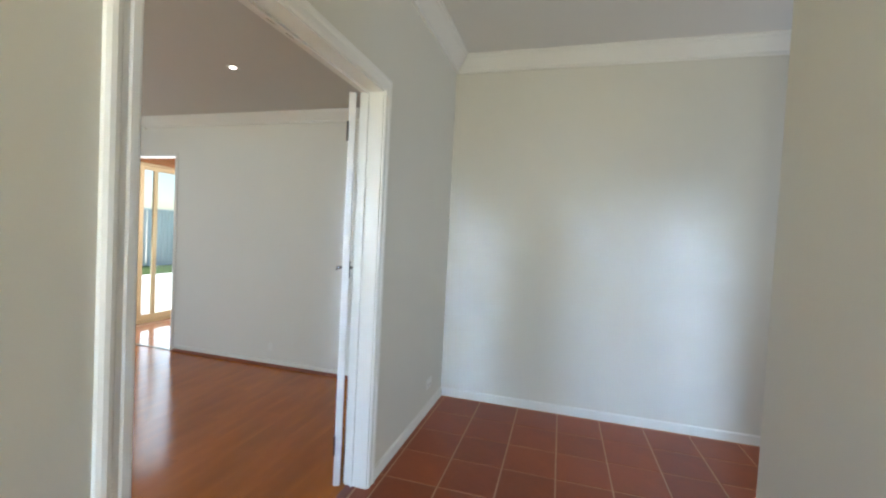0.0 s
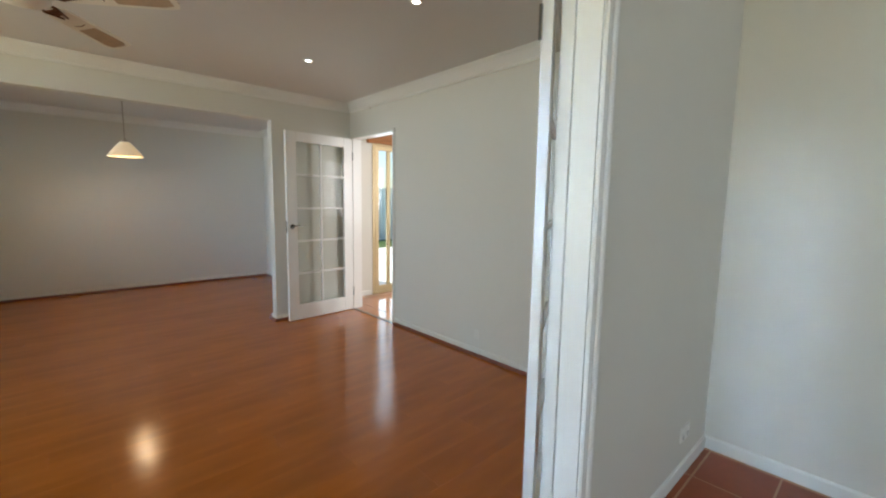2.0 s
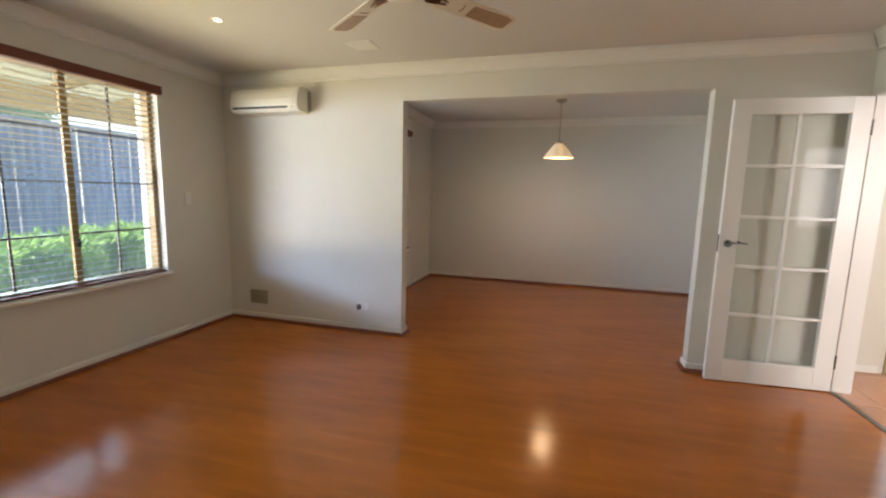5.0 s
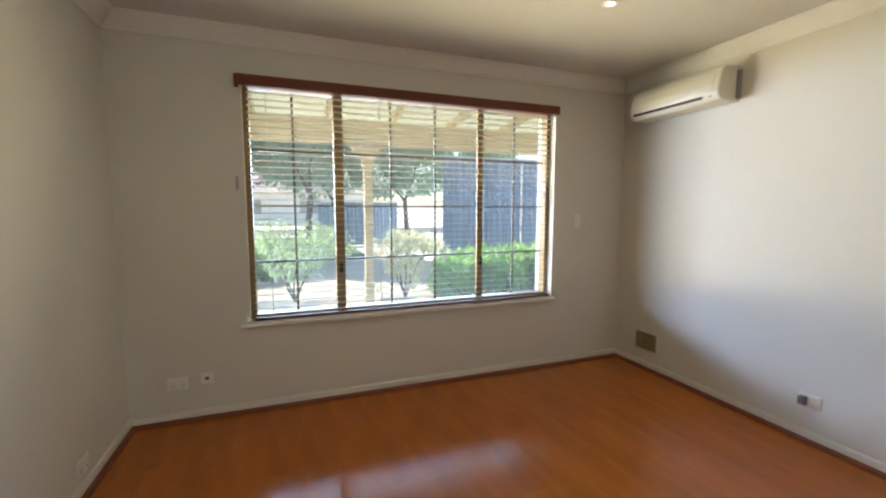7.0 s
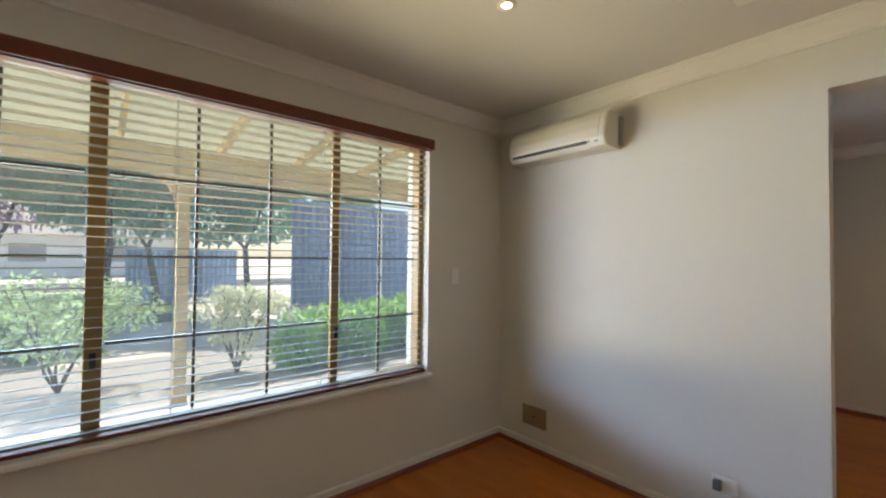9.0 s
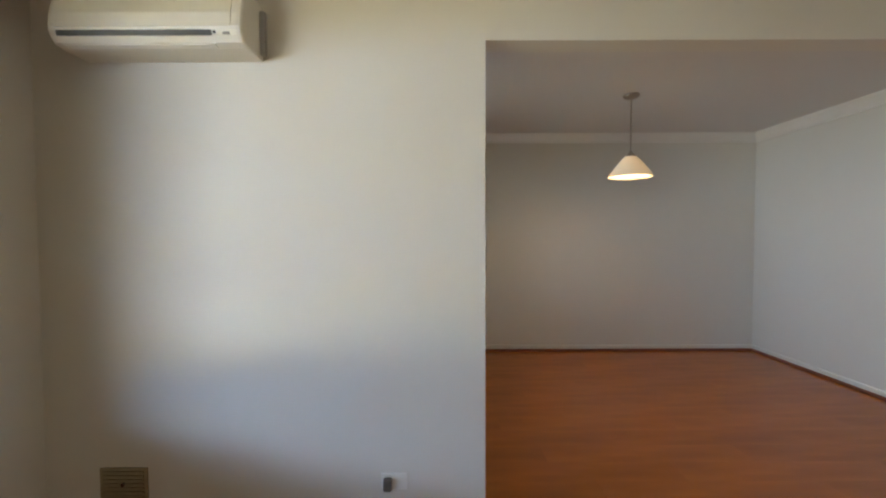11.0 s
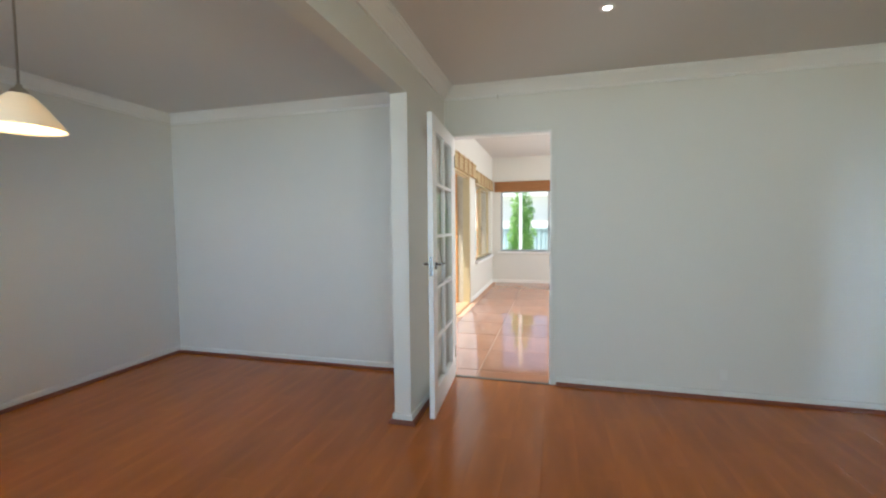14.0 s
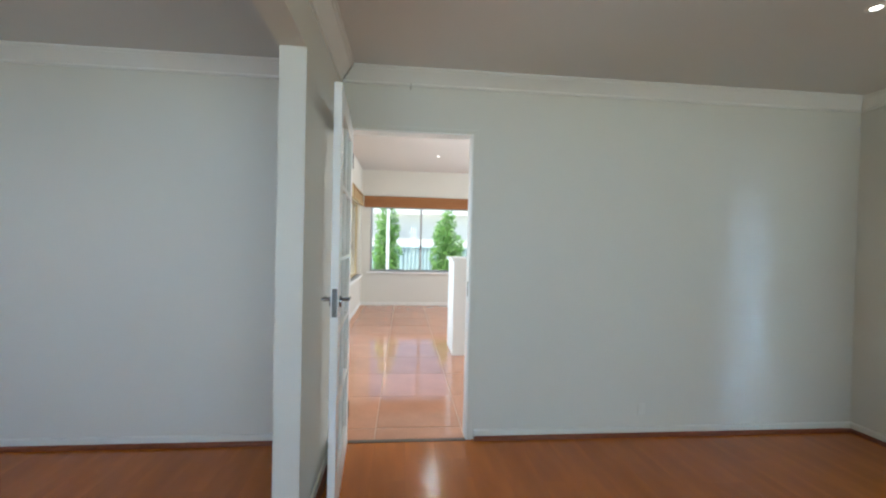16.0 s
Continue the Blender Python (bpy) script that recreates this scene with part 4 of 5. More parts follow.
rod(bm, (-0.45, 1.95, 0.95), (-0.45, 1.95, 1.12), 0.009), box(bm, -0.465, -0.448, 1.935, 1.965, 0.93, 1.15, 0.004)
part("pull_handle", bm, M_BLACK, slider)
bm = bmesh.new()
for k in range(-14, 26):
    for sgn in (-1, 1):
        ya = 0.9 + 0.085 * k
        yb = ya + sgn * 1.1
        u = sorted(((1.30 - ya) / (yb - ya), (1.96 - ya) / (yb - ya)))
        u0, u1 = max(0.0, u[0]), min(1.0, u[1])
        if u1 - u0 > 0.02:
            rod(bm, (-0.54, ya + (yb - ya) * u0, 0.12 + 1.9 * u0), (-0.54, ya + (yb - ya) * u1, 0.12 + 1.9 * u1), 0.003, 0.003, 4)
part("security_grille", bm, M_ALU, slider, "diamond-pattern aluminium grille")

window_3 = thing("window_3", (0, 0, 0), "gold aluminium sliding window in the family room", "window", kind="structure")
bm = bmesh.new()
box(bm, -0.55, -0.50, 3.86, 5.72, 0.66, 0.70, 0.003), box(bm, -0.55, -0.50, 3.86, 5.72, 2.04, 2.08, 0.003)
for y in (3.86, 4.7, 5.68):
    box(bm, -0.55, -0.50, y, y + 0.04, 0.70, 2.04, 0.003)
part("window_frame", bm, M_GOLD, window_3)
part("latch", box(bmesh.new(), -0.50, -0.485, 4.705, 4.735, 1.2, 1.28, 0.003), M_BLACK, window_3)
for a, b in ((3.90, 4.70), (4.74, 5.68)):
    g = part("pane", box(bmesh.new(), -0.527, -0.523, a, b, 0.70, 2.04), M_GLASS, window_3)
    g.visible_shadow = False
part("window_sill", box(bmesh.new(), -0.50, -0.39, 3.80, 5.78, 0.615, 0.66, 0.006), M_TRIM, window_3)
window_4 = thing("window_4", (0, 0, 0), "white aluminium sliding window at the family room end", "window", kind="structure")
bm = bmesh.new()
box(bm, -0.27, 1.86, 6.06, 6.12, 0.71, 0.75, 0.003), box(bm, -0.27, 1.86, 6.06, 6.12, 2.04, 2.08, 0.003)
for x in (-0.27, 0.775, 1.82):
    box(bm, x, x + 0.04, 6.06, 6.12, 0.75, 2.04, 0.003)
part("window_frame", bm, M_GREYP, window_4)
part("latch", box(bmesh.new(), 0.78, 0.81, 6.045, 6.06, 1.2, 1.28, 0.003), M_BLACK, window_4)
for a, b in ((-0.23, 0.775), (0.815, 1.82)):
    g = part("pane", box(bmesh.new(), a, b, 6.088, 6.092, 0.75, 2.04), M_GLASS, window_4)
    g.visible_shadow = False
part("window_sill", box(bmesh.new(), -0.33, 1.92, 5.94, 6.06, 0.67, 0.71, 0.006), M_TRIM, window_4)


def roman(at, axis, length, h, mat, label, strap=False):
    """A woven blind drawn up into soft folds under a top batten."""
    t = thing("roman_blind", at, label, "blind")
    if axis == "y":
        t.matrix_world = t.matrix_world @ pose(0, 0, 0, 0, 0, 90)
    part("batten", box(bmesh.new(), 0, length, -0.05, 0, h - 0.03, h, 0.003), mat, t)
    for k in range(4):
        z = h - 0.03 - (k + 1) * (h - 0.03) / 4
        bm = box(bmesh.new(), 0.004, length - 0.004, -0.04 - 0.006 * k, -0.004, z + 0.003, z + (h - 0.03) / 4, 0.006)
        part("fold", bm, mat, t)
    for k in range(1, int(length / 0.33) if strap else 0):
        bm = box(bmesh.new(), k * 0.33 - 0.018, k * 0.33 + 0.018, -0.066, -0.0585, 0.002, h - 0.004, 0.002)
        part("strap", bm, M_BAMBOO2, t, "dark woven vertical band")
    return t


roman((-0.40, 5.995, 2.05), "x", 2.35, 0.23, M_BAMBOO2, "brown woven roman blind drawn up above the window")
t = roman((-0.445, 3.80, 2.05), "y", 1.98, 0.22, M_BAMBOO, "striped woven roman blind drawn up above the window", True)
t.matrix_world = pose(-0.447, 3.80, 2.05, 0, 0, 90)
t = roman((-0.447, 0.50, 2.11), "y", 1.10, 0.24, M_BAMBOO2, "brown woven roman blind drawn up above the sliding door")
t.matrix_world = pose(-0.447, 0.50, 2.11, 0, 0, 90)
t = roman((-0.447, 1.62, 2.11), "y", 2.10, 0.24, M_BAMBOO, "striped woven roman blind drawn up above the sliding door", True)
t.matrix_world = pose(-0.447, 1.62, 2.11, 0, 0, 90)
cord = thing("blind_cord", (-0.44, 0.38, 0.2), "thin blind cord with dark toggles on the wall", "cord")
bm = bmesh.new()
rod(bm, (0, 0, 0.02), (0, 0, 1.55), 0.002, 0.002, 6)
part("cord", bm, M_SLAT, cord)
part("cleat", box(bmesh.new(), -0.009, 0.006, -0.012, 0.012, 1.42, 1.5, 0.002), M_GREYP, cord)
for z in (0.0, 0.72):
    bm = bmesh.new()
    lathe(bm, [(0.0, z), (0.01, z + 0.005), (0.006, z + 0.035), (0.0, z + 0.036)], n=10)
    part("toggle", bm, M_BLACK, cord)
bench = thing("breakfast_bar", (1.03, 2.1, 0), "white painted half-height breakfast bar with a thick top", "counter")
part("body", box(bmesh.new(), 0, 1.3, 0, 0.55, 0.0, 1.12, 0.003), M_TRIM, bench)
part("top", box(bmesh.new(), -0.03, 1.33, -0.03, 0.58, 1.12, 1.16, 0.006), M_TRIM, bench)
part("kick_board", box(bmesh.new(), 0.0, 1.3, -0.012, 0.0, 0.0, 0.07), M_TRIM, bench)

# ---------------------------------------------------------------- outdoors
GZ = -0.13
bm = bmesh.new()
bm.faces.new([bm.verts.new((x, y, GZ - 0.03)) for x, y in ((-400, -400), (400, -400), (400, 400), (-400, 400))])
setting("ground", bm, M_SAND, "pale sandy sunlit ground", "ground")
setting("road", box(bmesh.new(), -60, 60, -33, -26, GZ - 0.03, GZ - 0.015), material("asphalt", (0.07, 0.07, 0.072), rough=0.9, var=0.2, scale=2, fine=0.6), "grey asphalt street", "road")
setting("garden_bed", box(bmesh.new(), -6.0, 6.5, -10.6, -8.1, GZ - 0.03, GZ - 0.012), material("bed_gravel", (0.30, 0.28, 0.25), rough=0.95, var=0.35, scale=7, fine=0.8, bump=0.5, bump_scale=30), "pale gravel garden bed", "garden bed")
setting("lawn_front", box(bmesh.new(), 0.5, 14.0, -25, -14.5, GZ - 0.03, GZ - 0.008), M_LAWN, "green front lawn", "lawn")
setting("patio_paving", box(bmesh.new(), -9.0, -0.56, 0.3, 14.0, GZ - 0.03, GZ), M_PALEW, "pale patio paving in sun", "pavement")
setting("lawn_side", box(bmesh.new(), -9.0, -6.2, 0.3, 14.0, GZ, GZ + 0.02), M_LAWN, "green lawn strip", "lawn")

# porch roof: posts with curved brackets, beam, rafters, translucent sheeting
PY = -8.0


def post(x):
    p = thing("porch_post", (x, PY, GZ), "cream painted timber porch post with curved brackets", "post", "porch posts")
    part("shaft", box(bmesh.new(), -0.055, 0.055, -0.055, 0.055, 0, 2.34, 0.008), M_CREAM, p)
    for s in (-1, 1):
        bm = bmesh.new()
        n = 8
        front, back = [], []
        for i in range(n + 1):
            a = math.pi / 2 * i / n
            front.append((s * (0.055 + 0.30 * (1 - math.cos(a))), 1.96 + 0.37 * math.sin(a)))
        outer = front + [(s * 0.055, 2.33)]
        va = [bm.verts.new((x2, -0.025, z2)) for x2, z2 in outer]
        vb = [bm.verts.new((x2, 0.025, z2)) for x2, z2 in outer]
        bm.faces.new(va), bm.faces.new(vb[::-1])
        for i in range(len(outer)):
            j = (i + 1) % len(outer)
            bm.faces.new((va[i], vb[i], vb[j], va[j]))
        part("bracket", bm, M_CREAM, p)
    part("foot", box(bmesh.new(), -0.065, 0.065, -0.065, 0.065, 0, 0.12, 0.006), M_CREAM, p)
    return p


for x in (-1.6, 1.79, 5.2):
    post(x)
porch = thing("porch_roof", (0, 0, 2.2), "cream porch roof frame with translucent sheeting", "porch roof")
part("beam", box(bmesh.new(), -2.5, 7.0, PY - 0.05, PY + 0.05, 0.01, 0.29, 0.006), M_CREAM, porch, "deep cream painted beam")
for k in range(11):
    x = -2.2 + 0.9 * k
    bm = bmesh.new()
    vs = []
    for y, z in ((-5.54, 0.66), (-8.45, 0.30)):
        for dx in (-0.024, 0.024):
            for dz in (0.0, 0.10):
                vs.append(bm.verts.new((x + dx, y, z + dz)))
    for f in ((0, 1, 3, 2), (4, 6, 7, 5), (0, 4, 5, 1), (2, 3, 7, 6), (0, 2, 6, 4), (1, 5, 7, 3)):
        bm.faces.new([vs[i] for i in f])
    part("rafter", bm, M_CREAM, porch)
bm = bmesh.new()
cols = 190
rows = []
for y, z in ((-5.54, 0.775), (-8.5, 0.405)):
    rows.append([bm.verts.new((-2.5 + 9.5 * i / cols, y, z + 0.009 * math.cos(i * math.pi / 2))) for i in range(cols + 1)])
for i in range(cols):
    bm.faces.new((rows[0][i], rows[0][i + 1], rows[1][i + 1], rows[1][i]))
part("sheeting", bm, M_SHEET, porch, "pale translucent corrugated sheeting", True)
part("gutter", box(bmesh.new(), -2.5, 7.0, -8.56, -8.48, 0.29, 0.40, 0.008), M_CREAM, porch)
setting("porch_floor", box(bmesh.new(), -2.5, 8.0, -8.1, -5.53, GZ - 0.03, GZ + 0.01), M_PAVE, "grey porch slab", "pavement")

# fences


def corrugated(name, x0, x1, y, z0, z1, mat, label, pitch=0.146, panel=1.05):
    f = thing(name, (0, y, 0), label, "fence")
    n = int((x1 - x0) / panel)
    for k in range(n):
        bm = bmesh.new()
        m = 36
        lo, hi = [], []
        for i in range(m + 1):
            xx = panel * i / m
            yy = 0.028 * math.sin(2 * math.pi * xx / pitch)
            lo.append(bm.verts.new((xx, yy, z0)))
            hi.append(bm.verts.new((xx, yy, z1)))
        for i in range(m):
            bm.faces.new((lo[i], lo[i + 1], hi[i + 1], hi[i]))
        ob = part("panel", bm, mat, f, "", True)
        ob.matrix_basis = pose(x0 + panel * k, 0.01 * (k % 2), 0)
        ob2 = part("capping", box(bmesh.new(), 0, panel, -0.045, 0.045, z1 - 0.03, z1 + 0.035, 0.008), mat, f)
        ob2.matrix_basis = pose(x0 + panel * k, 0, 0)
    return f


corrugated("boundary_fence", -8.95, -0.5, -11.4, 0.35, 2.5, M_FENCE, "tall blue-grey corrugated fibre cement fence")
corrugated("side_fence", -1.4, 1.8, -19.0, GZ, 1.55, M_FENCE, "lower blue-grey corrugated fence farther off")
lw = thing("retaining_wall", (0, -11.2, 0), "low grey limestone retaining wall below the fence", "wall")
rw = random.Random(7)
for r in range(2):
    for k in range(17):
        x = -9.2 + 0.5 * k + 0.25 * (r % 2)
        ob = part("stone_block", box(bmesh.new(), 0, 0.49, -0.16, 0.05, 0, 0.265, 0.012), M_LIME, lw) if k == 0 and r == 0 else None
        if ob:
            block = ob
        else:
            ob = new("stone_block", block.data)
            ob.parent = lw
        ob.matrix_basis = pose(x, rw.uniform(-0.01, 0.01), GZ + 0.27 * r)
corrugated("pool_fence", -0.2, 9.0, 0.0, GZ + 0.02, 1.75, M_TEAL, "teal painted fence beyond the patio").matrix_world = pose(-8.2, 0.8, 0, 0, 0, 90)

# plants


def leaves(rnd, centres, count, size, long=2.0, droop=0.3):
    """Many small bent leaves scattered about clump centres (x, y, z, radius)."""
    verts, faces = [], []
    w = [c[3] ** 2 for c in centres]
    for _ in range(count):
        c = rnd.choices(centres, w)[0]
        v = Vector((rnd.gauss(0, 1), rnd.gauss(0, 1), rnd.gauss(0, 1))).normalized() * c[3] * rnd.uniform(0.45, 1.0) ** 0.6
        p = Vector(c[:3]) + v
        d = (v.normalized() + Vector((rnd.uniform(-1, 1), rnd.uniform(-1, 1), rnd.uniform(-1, 0.8) - droop))).normalized()
        s = size * rnd.uniform(0.6, 1.35)
        side = d.cross(Vector((rnd.uniform(-1, 1), rnd.uniform(-1, 1), 1))).normalized() * s * 0.5
        up = d.cross(side).normalized() * s * 0.15
        i = len(verts)
        verts += [p, p + d * s * long * 0.5 + side + up, p + d * s * long, p + d * s * long * 0.5 - side + up]
        faces += [(i, i + 1, i + 2), (i, i + 2, i + 3)]
    return verts, faces


def crown(parent, rnd, centres, count, size, mat, long=2.0, name="crown"):
    v, f = leaves(rnd, centres, count, size, long)
    me = bpy.data.meshes.new(name)
    me.from_pydata([tuple(p) for p in v], [], f)
    me.materials.append(mat)
    ob = new(name, me)
    ob.parent = parent
    return ob


def limb(bm, rnd, p, d, r, length, depth, tips):
    """A bending limb that forks; the ends are kept as leaf clump centres."""
    for _ in range(3):
        q = p + d * length / 3
        rod(bm, p, q, r, r * 0.85, 7)
        p, r = q, r * 0.85
        d = (d + Vector((rnd.uniform(-0.22, 0.22), rnd.uniform(-0.22, 0.22), rnd.uniform(-0.05, 0.2)))).normalized()
    if depth == 0:
        tips.append(p)
        return
    for k in range(rnd.choice((2, 3))):
        e = (d + Vector((rnd.uniform(-0.8, 0.8), rnd.uniform(-0.8, 0.8), rnd.uniform(-0.1, 0.5)))).normalized()
        limb(bm, rnd, p, e, r * 0.7, length * 0.72, depth - 1, tips)
    tips.append(p)


def tree(seed, at, h, r, spread, count, size, mat, label, flowers=0, depth=3):
    rnd = random.Random(seed)
    t = thing("tree", at, label, "tree")
    bm = bmesh.new()
    tips = []
    limb(bm, rnd, Vector((0, 0, -0.05)), Vector((rnd.uniform(-0.15, 0.15), rnd.uniform(-0.15, 0.15), 1)).normalized(), r, h * 0.42, depth, tips)
    part("trunk", bm, M_BARK, t)
    tips = [p for p in tips if p.z > 0.43 * h] or tips
    crown(t, rnd, [(p.x, p.y, p.z, spread * rnd.uniform(0.6, 1.2)) for p in tips], count, size, mat)
    if flowers:
        crown(t, rnd, [(p.x, p.y, p.z, spread * 0.9) for p in tips], flowers, size * 0.9, M_FLOWER, 1.2, "blossom")
    return t


def shrub(seed, at, h, w, count, size, mat, label, long=2.2, low=0):
    rnd = random.Random(seed)
    t = thing("shrub", at, label, "shrub")
    bm = bmesh.new()
    tips = []
    for k in range(5):
        a = 2 * math.pi * k / 5 + rnd.uniform(-0.4, 0.4)
        d = Vector((math.cos(a) * w / h * 0.8, math.sin(a) * w / h * 0.8, 1)).normalized()
        limb(bm, rnd, Vector((0, 0, -0.02)), d, 0.018, h * 0.5, 1, tips)
    part("stems", bm, M_BARK, t)
    clumps = [(p.x, p.y, p.z * 0.9, 0.24 * w * rnd.uniform(0.6, 1.3)) for p in tips]
    clumps += [(rnd.gauss(0, 0.30 * w), rnd.gauss(0, 0.30 * w), rnd.uniform(0.12, 0.75) * h, 0.17 * w * rnd.uniform(0.6, 1.3)) for _ in range(low)]
    crown(t, rnd, clumps, count, size, mat, long)
    return t


tree(11, (1.2, -16.5, GZ), 4.2, 0.11, 1.0, 34000, 0.062, M_LEAF, "slender garden tree with dark green leaves and red blossom", 300)
tree(12, (-0.5, -14.2, GZ), 4.2, 0.10, 1.05, 42000, 0.062, M_LEAF, "garden tree with a dense dark green crown")
tree(13, (2.35, -13.9, GZ), 4.4, 0.12, 0.95, 34000, 0.062, M_LEAF, "garden tree with a spreading green crown", 260)
tree(14, (4.5, -18.0, GZ), 4.6, 0.13, 0.95, 20000, 0.055, M_LEAF4, "purple-leaved tree on the front lawn")
tree(15, (9.5, -21.0, GZ), 6.0, 0.15, 1.1, 8000, 0.12, M_LEAF, "green street tree far down the garden")
tree(16, (-4.5, -16.0, GZ), 4.5, 0.13, 0.9, 8000, 0.1, M_LEAF, "green tree behind the fence")
shrub(21, (1.0, -9.0, GZ), 1.35, 0.6, 2600, 0.034, M_LEAF3, "cream variegated shrub in the garden bed", low=14)
shrub(22, (2.75, -9.3, GZ), 1.5, 0.95, 1900, 0.036, M_SAGE, "open green shrub with bare lower stems")
shrub(23, (0.1, -8.85, GZ), 0.8, 0.75, 3600, 0.045, M_LEAF2, "bright green leafy shrub beside the porch", 3.2)
shrub(24, (-0.75, -8.75, GZ), 0.9, 0.8, 4000, 0.045, M_LEAF2, "bright green leafy shrub beside the porch", 3.2)
shrub(25, (-1.7, -9.0, GZ), 0.9, 0.8, 3000, 0.06, M_LEAF2, "bright green leafy shrub beside the porch", 3.2)
shrub(27, (3.3, -11.5, GZ), 0.8, 0.9, 2600, 0.05, M_SAGE, "pale green low shrub")


def cypress(seed, at, h, w):
    rnd = random.Random(seed)
    t = thing("cypress_tree", at, "columnar bright green cypress in sun", "tree", "cypress trees behind the house")
    bm = bmesh.new()
    rod(bm, (0, 0, -0.05), (0, 0, h * 0.9), 0.05, 0.015, 8)
    part("trunk", bm, M_BARK, t)
    cs = [(rnd.uniform(-0.25, 0.25) * w, rnd.uniform(-0.25, 0.25) * w, 0.2 + (h - 0.3) * k / 22, w * 0.42 * (1 - (k / 23) ** 2.2) + 0.05) for k in range(23)]
    crown(t, rnd, cs, 6500, 0.045, M_CYP, 2.6)
    return t


cypress(31, (-0.05, 9.6, GZ), 2.75, 0.6)
cypress(32, (1.75, 9.8, GZ), 2.6, 0.75)
cypress(33, (3.2, 9.9, GZ), 2.6, 0.75)
pg = thing("garden_post", (0.02, 8.2, GZ), "slim white verandah post behind the house", "post")
part("shaft", box(bmesh.new(), -0.045, 0.045, -0.045, 0.045, 0, 2.8, 0.006), M_PALEW, pg)
part("foot", box(bmesh.new(), -0.06, 0.06, -0.06, 0.06, 0, 0.1, 0.004), M_PALEW, pg)
corrugated("back_fence", -9.0, 9.0, 13.0, GZ, 1.15, M_TEAL, "teal fence along the back garden")
nb = thing("neighbour_house", (0, 0, 0), "pale rendered neighbouring house with a brown roof", "house")
part("wall", box(bmesh.new(), -14, 14, 22, 30, GZ, 3.0), M_PALEW, nb)
part("roof", box(bmesh.new(), -14.6, 14.6, 21.4, 30.6, 3.0, 3.3), M_PALEW, nb)
far = thing("house_across_street", (0, 0, 0), "pale brick house across the street under a tiled roof", "house")
part("wall", box(bmesh.new(), -4, 16, -50, -42, GZ, 2.7), M_PALEW, far)
bm = bmesh.new()
vs = [bm.verts.new(p) for p in ((-5, -51, 2.7), (17, -51, 2.7), (17, -41, 2.7), (-5, -41, 2.7), (0, -46, 5.0), (12, -46, 5.0))]
for f in ((0, 1, 5, 4), (2, 3, 4, 5), (1, 2, 5), (3, 0, 4), (3, 2, 1, 0)):
    bm.faces.new([vs[i] for i in f])
part("roof", bm, M_ROOF, far)
for x in (0, 5, 10):
    part("window", box(bmesh.new(), x, x + 1.8, -42.0, -41.95, 0.9, 2.1), M_GREYP, far)

# brick reveal and outer skin beside the sliding door
skin = thing("brick_skin", (0, 0, 0), "orange face-brick outer wall beside the sliding door", "wall", kind="structure")
bm = box(box(bmesh.new(), -0.76, -0.57, 3.37, 3.83, GZ - 0.03, 3.0), -0.76, -0.57, 5.73, 6.25, GZ - 0.03, 3.0)
box(bm, -0.76, -0.57, 3.83, 5.73, GZ - 0.03, 0.60), box(bm, -0.76, -0.57, 3.83, 5.73, 2.09, 3.0), box(bm, -0.76, -0.57, 0.115, 0.57, GZ - 0.03, 3.0)
part("backing", bm, M_MORTAR, skin)
bw = box(bmesh.new(), 0, 0.11, 0, 0.23, 0, 0.076, 0.003)
brick = part("brick", bw, M_BRICK, skin)
brick.matrix_basis = pose(-0.775, 3.335, GZ)
rb = random.Random(5)
for c in range(34):
    for k in range(2):
        if c == 0 and k == 0:
            continue
        b = new("brick", brick.data)
        b.parent = skin
        b.matrix_basis = pose(-0.775 + rb.uniform(-0.002, 0.002), 3.335 + 0.24 * k, GZ + 0.086 * c)
for c in range(8, 26):
    for k in range(2):
        b = new("brick", brick.data)
        b.parent = skin
        b.matrix_basis = pose(-0.775 + rb.uniform(-0.002, 0.002), 5.695 + 0.24 * k, GZ + 0.086 * c)

# ---------------------------------------------------------------- boards and tiles


def laid(parent, name, mesh_cache, mat, x0, x1, y0, y1, z0, z1, tilt=(0, 0)):
    key = (name, round(x1 - x0, 3), round(y1 - y0, 3))
    if key not in mesh_cache:
        me = bpy.data.meshes.new(name)
        bm = bmesh.new()
        w, l, h, c = x1 - x0, y1 - y0, z1 - z0, 0.0003 if name == "board" else 0.003
        lo = [bm.verts.new(p) for p in ((0, 0, 0), (w, 0, 0), (w, l, 0), (0, l, 0))]
        mi = [bm.verts.new((*v.co.xy, h - c)) for v in lo]
        up = [bm.verts.new(p) for p in ((c, c, h), (w - c, c, h), (w - c, l - c, h), (c, l - c, h))]
        for a, b in ((lo, mi), (mi, up)):
            for i in range(4):
                bm.faces.new((a[i], a[(i + 1) % 4], b[(i + 1) % 4], b[i]))
        bm.faces.new(up)
        bm.to_mesh(me)
        bm.free()
        me.materials.append(mat)
        mesh_cache[key] = me
    ob = new(name, mesh_cache[key])
    ob.parent = parent
    ob.matrix_basis = pose(x0, y0, z0, tilt[0], tilt[1], 0)
    return ob


cache = {}
rt = random.Random(9)


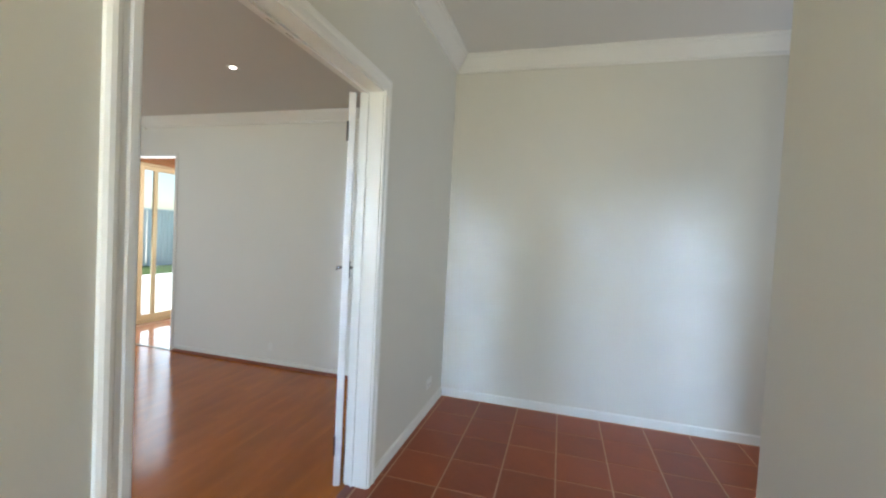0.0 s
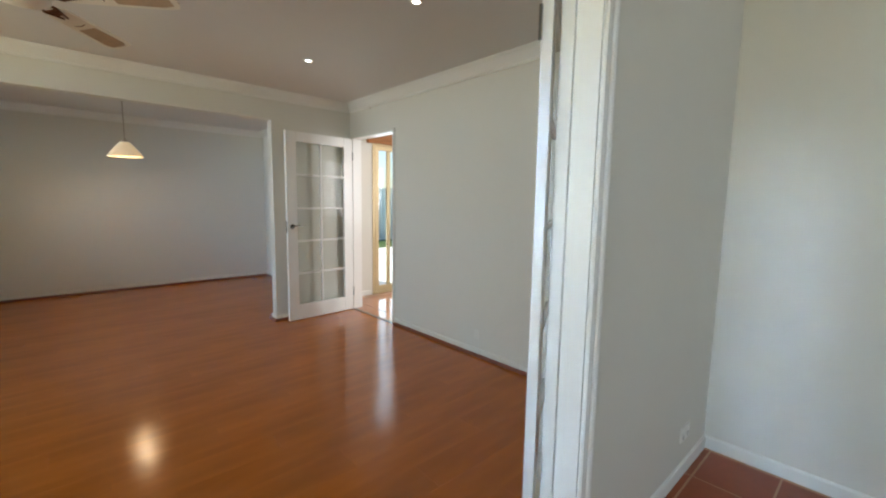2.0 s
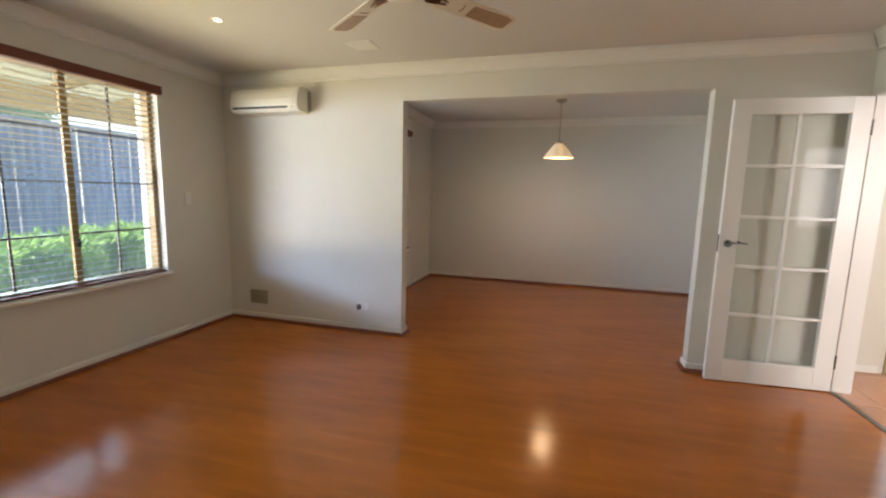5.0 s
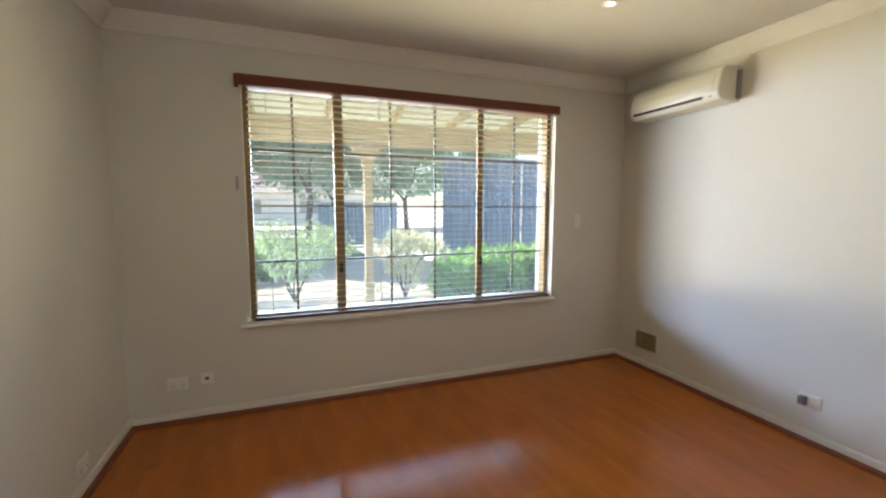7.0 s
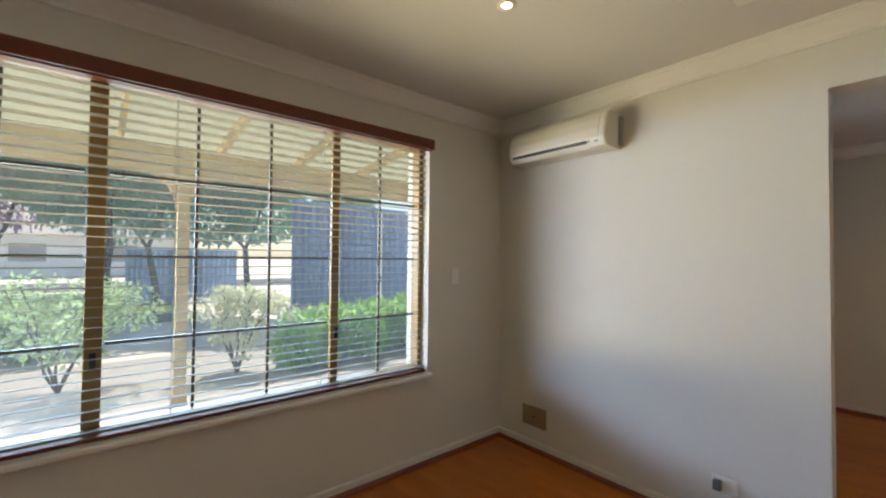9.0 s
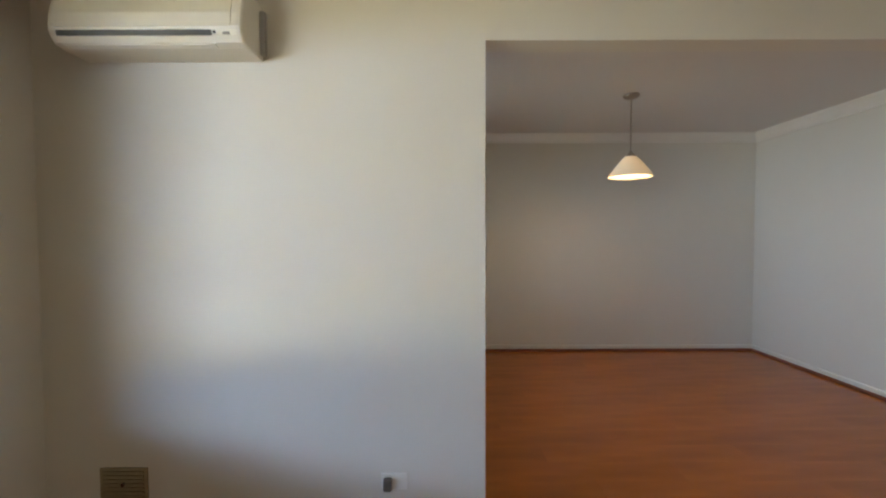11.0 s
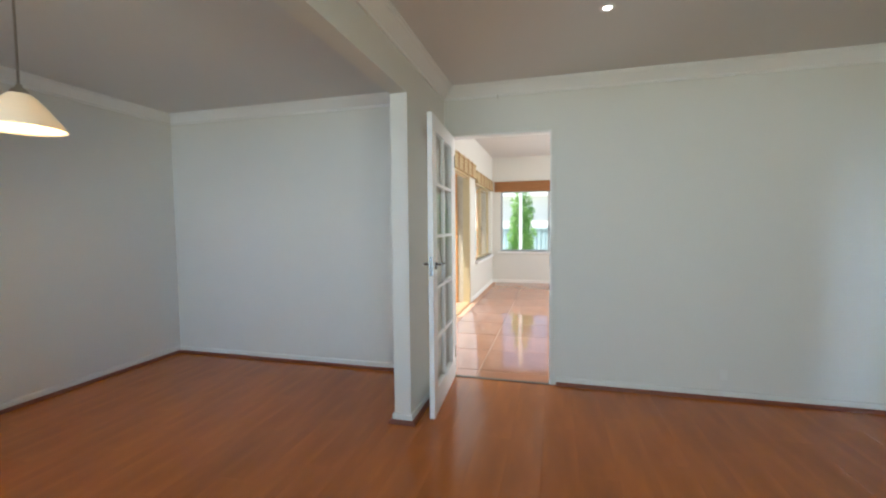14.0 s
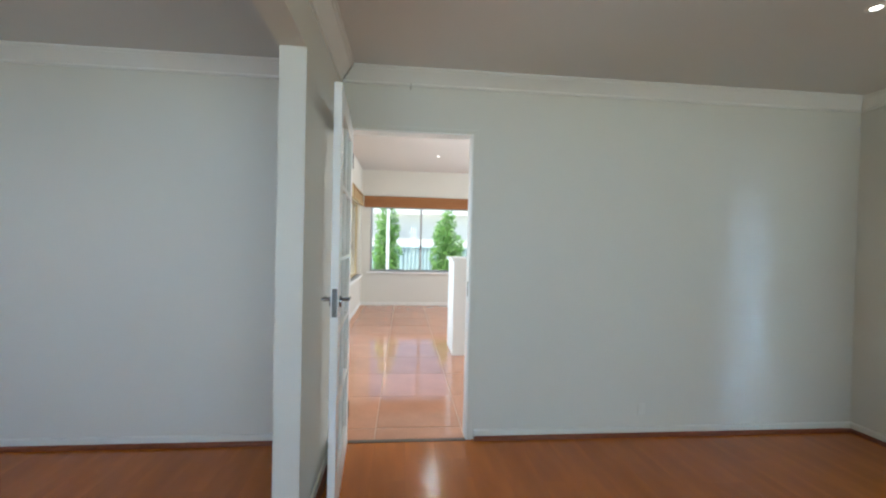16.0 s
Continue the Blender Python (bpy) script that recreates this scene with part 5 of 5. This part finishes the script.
def boards(parent, x0, x1, y0, y1, off):
    w, l, gap = 0.193, 1.21, 0.0001
    k = 0
    x = x0
    while x < x1 - 0.01:
        xe = min(x + w, x1)
        y = y0 - ((k * 0.41 + off) % 1.0) * l
        while y < y1 - 0.01:
            a, b = max(y, y0), min(y + l, y1)
            if b - a > 0.02:
                laid(parent, "board", cache, M_LAM, x + gap, xe - gap, a + gap, b - gap, -0.0115, 0.0, (rt.uniform(-0.01, 0.01), rt.uniform(-0.04, 0.04)))
            y += l
        x += w
        k += 1


fl = thing("floor_boards", (0, 0, 0), "glossy orange-brown laminate boards running towards the window", "floor", kind="structure")
boards(fl, -0.115, 3.78, -5.28, 0.0, 0.2)
fl2 = thing("floor_boards_dining", (0, 0, 0), "glossy orange-brown laminate boards in the dining room", "floor", kind="structure")
boards(fl2, -2.905, -0.115, -4.0, 0.0, 0.6)
ft = thing("floor_tiles_hall", (0, 0, 0), "terracotta floor tiles with pale grout in the hall", "floor", kind="structure")
for i in range(0, 14):
    for j in range(0, 17):
        x0, y1 = 3.935 + 0.308 * i, -0.06 - 0.308 * (j - 1)
        xa, xb, ya, yb = x0, x0 + 0.302, y1 - 0.302, y1
        ya, yb = max(ya, -5.28), min(yb, -0.03)
        if xb > 5.99 and ya < -1.7:
            continue
        if yb - ya > 0.03:
            laid(ft, "tile", cache, M_TILE, xa, xb, ya, yb, -0.006 + rt.uniform(-0.0006, 0.0006), 0.0)
for j in range(17):
    y1 = -0.06 - 0.308 * (j - 1)
    ya, yb = max(y1 - 0.302, -5.28), min(y1, -0.03)
    if yb - ya > 0.03:
        laid(ft, "tile", cache, M_TILE, 3.84, 3.929, ya, yb, -0.006, 0.0)
ff = thing("floor_tiles_family", (0, 0, 0), "glossy clay floor tiles in the family room", "floor", kind="structure")
for i in range(0, 8):
    for j in range(0, 11):
        xa, ya = -0.345 + 0.61 * i, 0.2 + 0.61 * (j - 1)
        xb, yb = xa + 0.604, ya + 0.604
        xa = max(xa, -0.45)
        ya, yb = max(ya, 0.022), min(yb, 6.0)
        if yb - ya > 0.03:
            laid(ff, "tile", cache, M_TILE2, xa, xb, ya, yb, -0.006 + rt.uniform(-0.0006, 0.0006), 0.0)
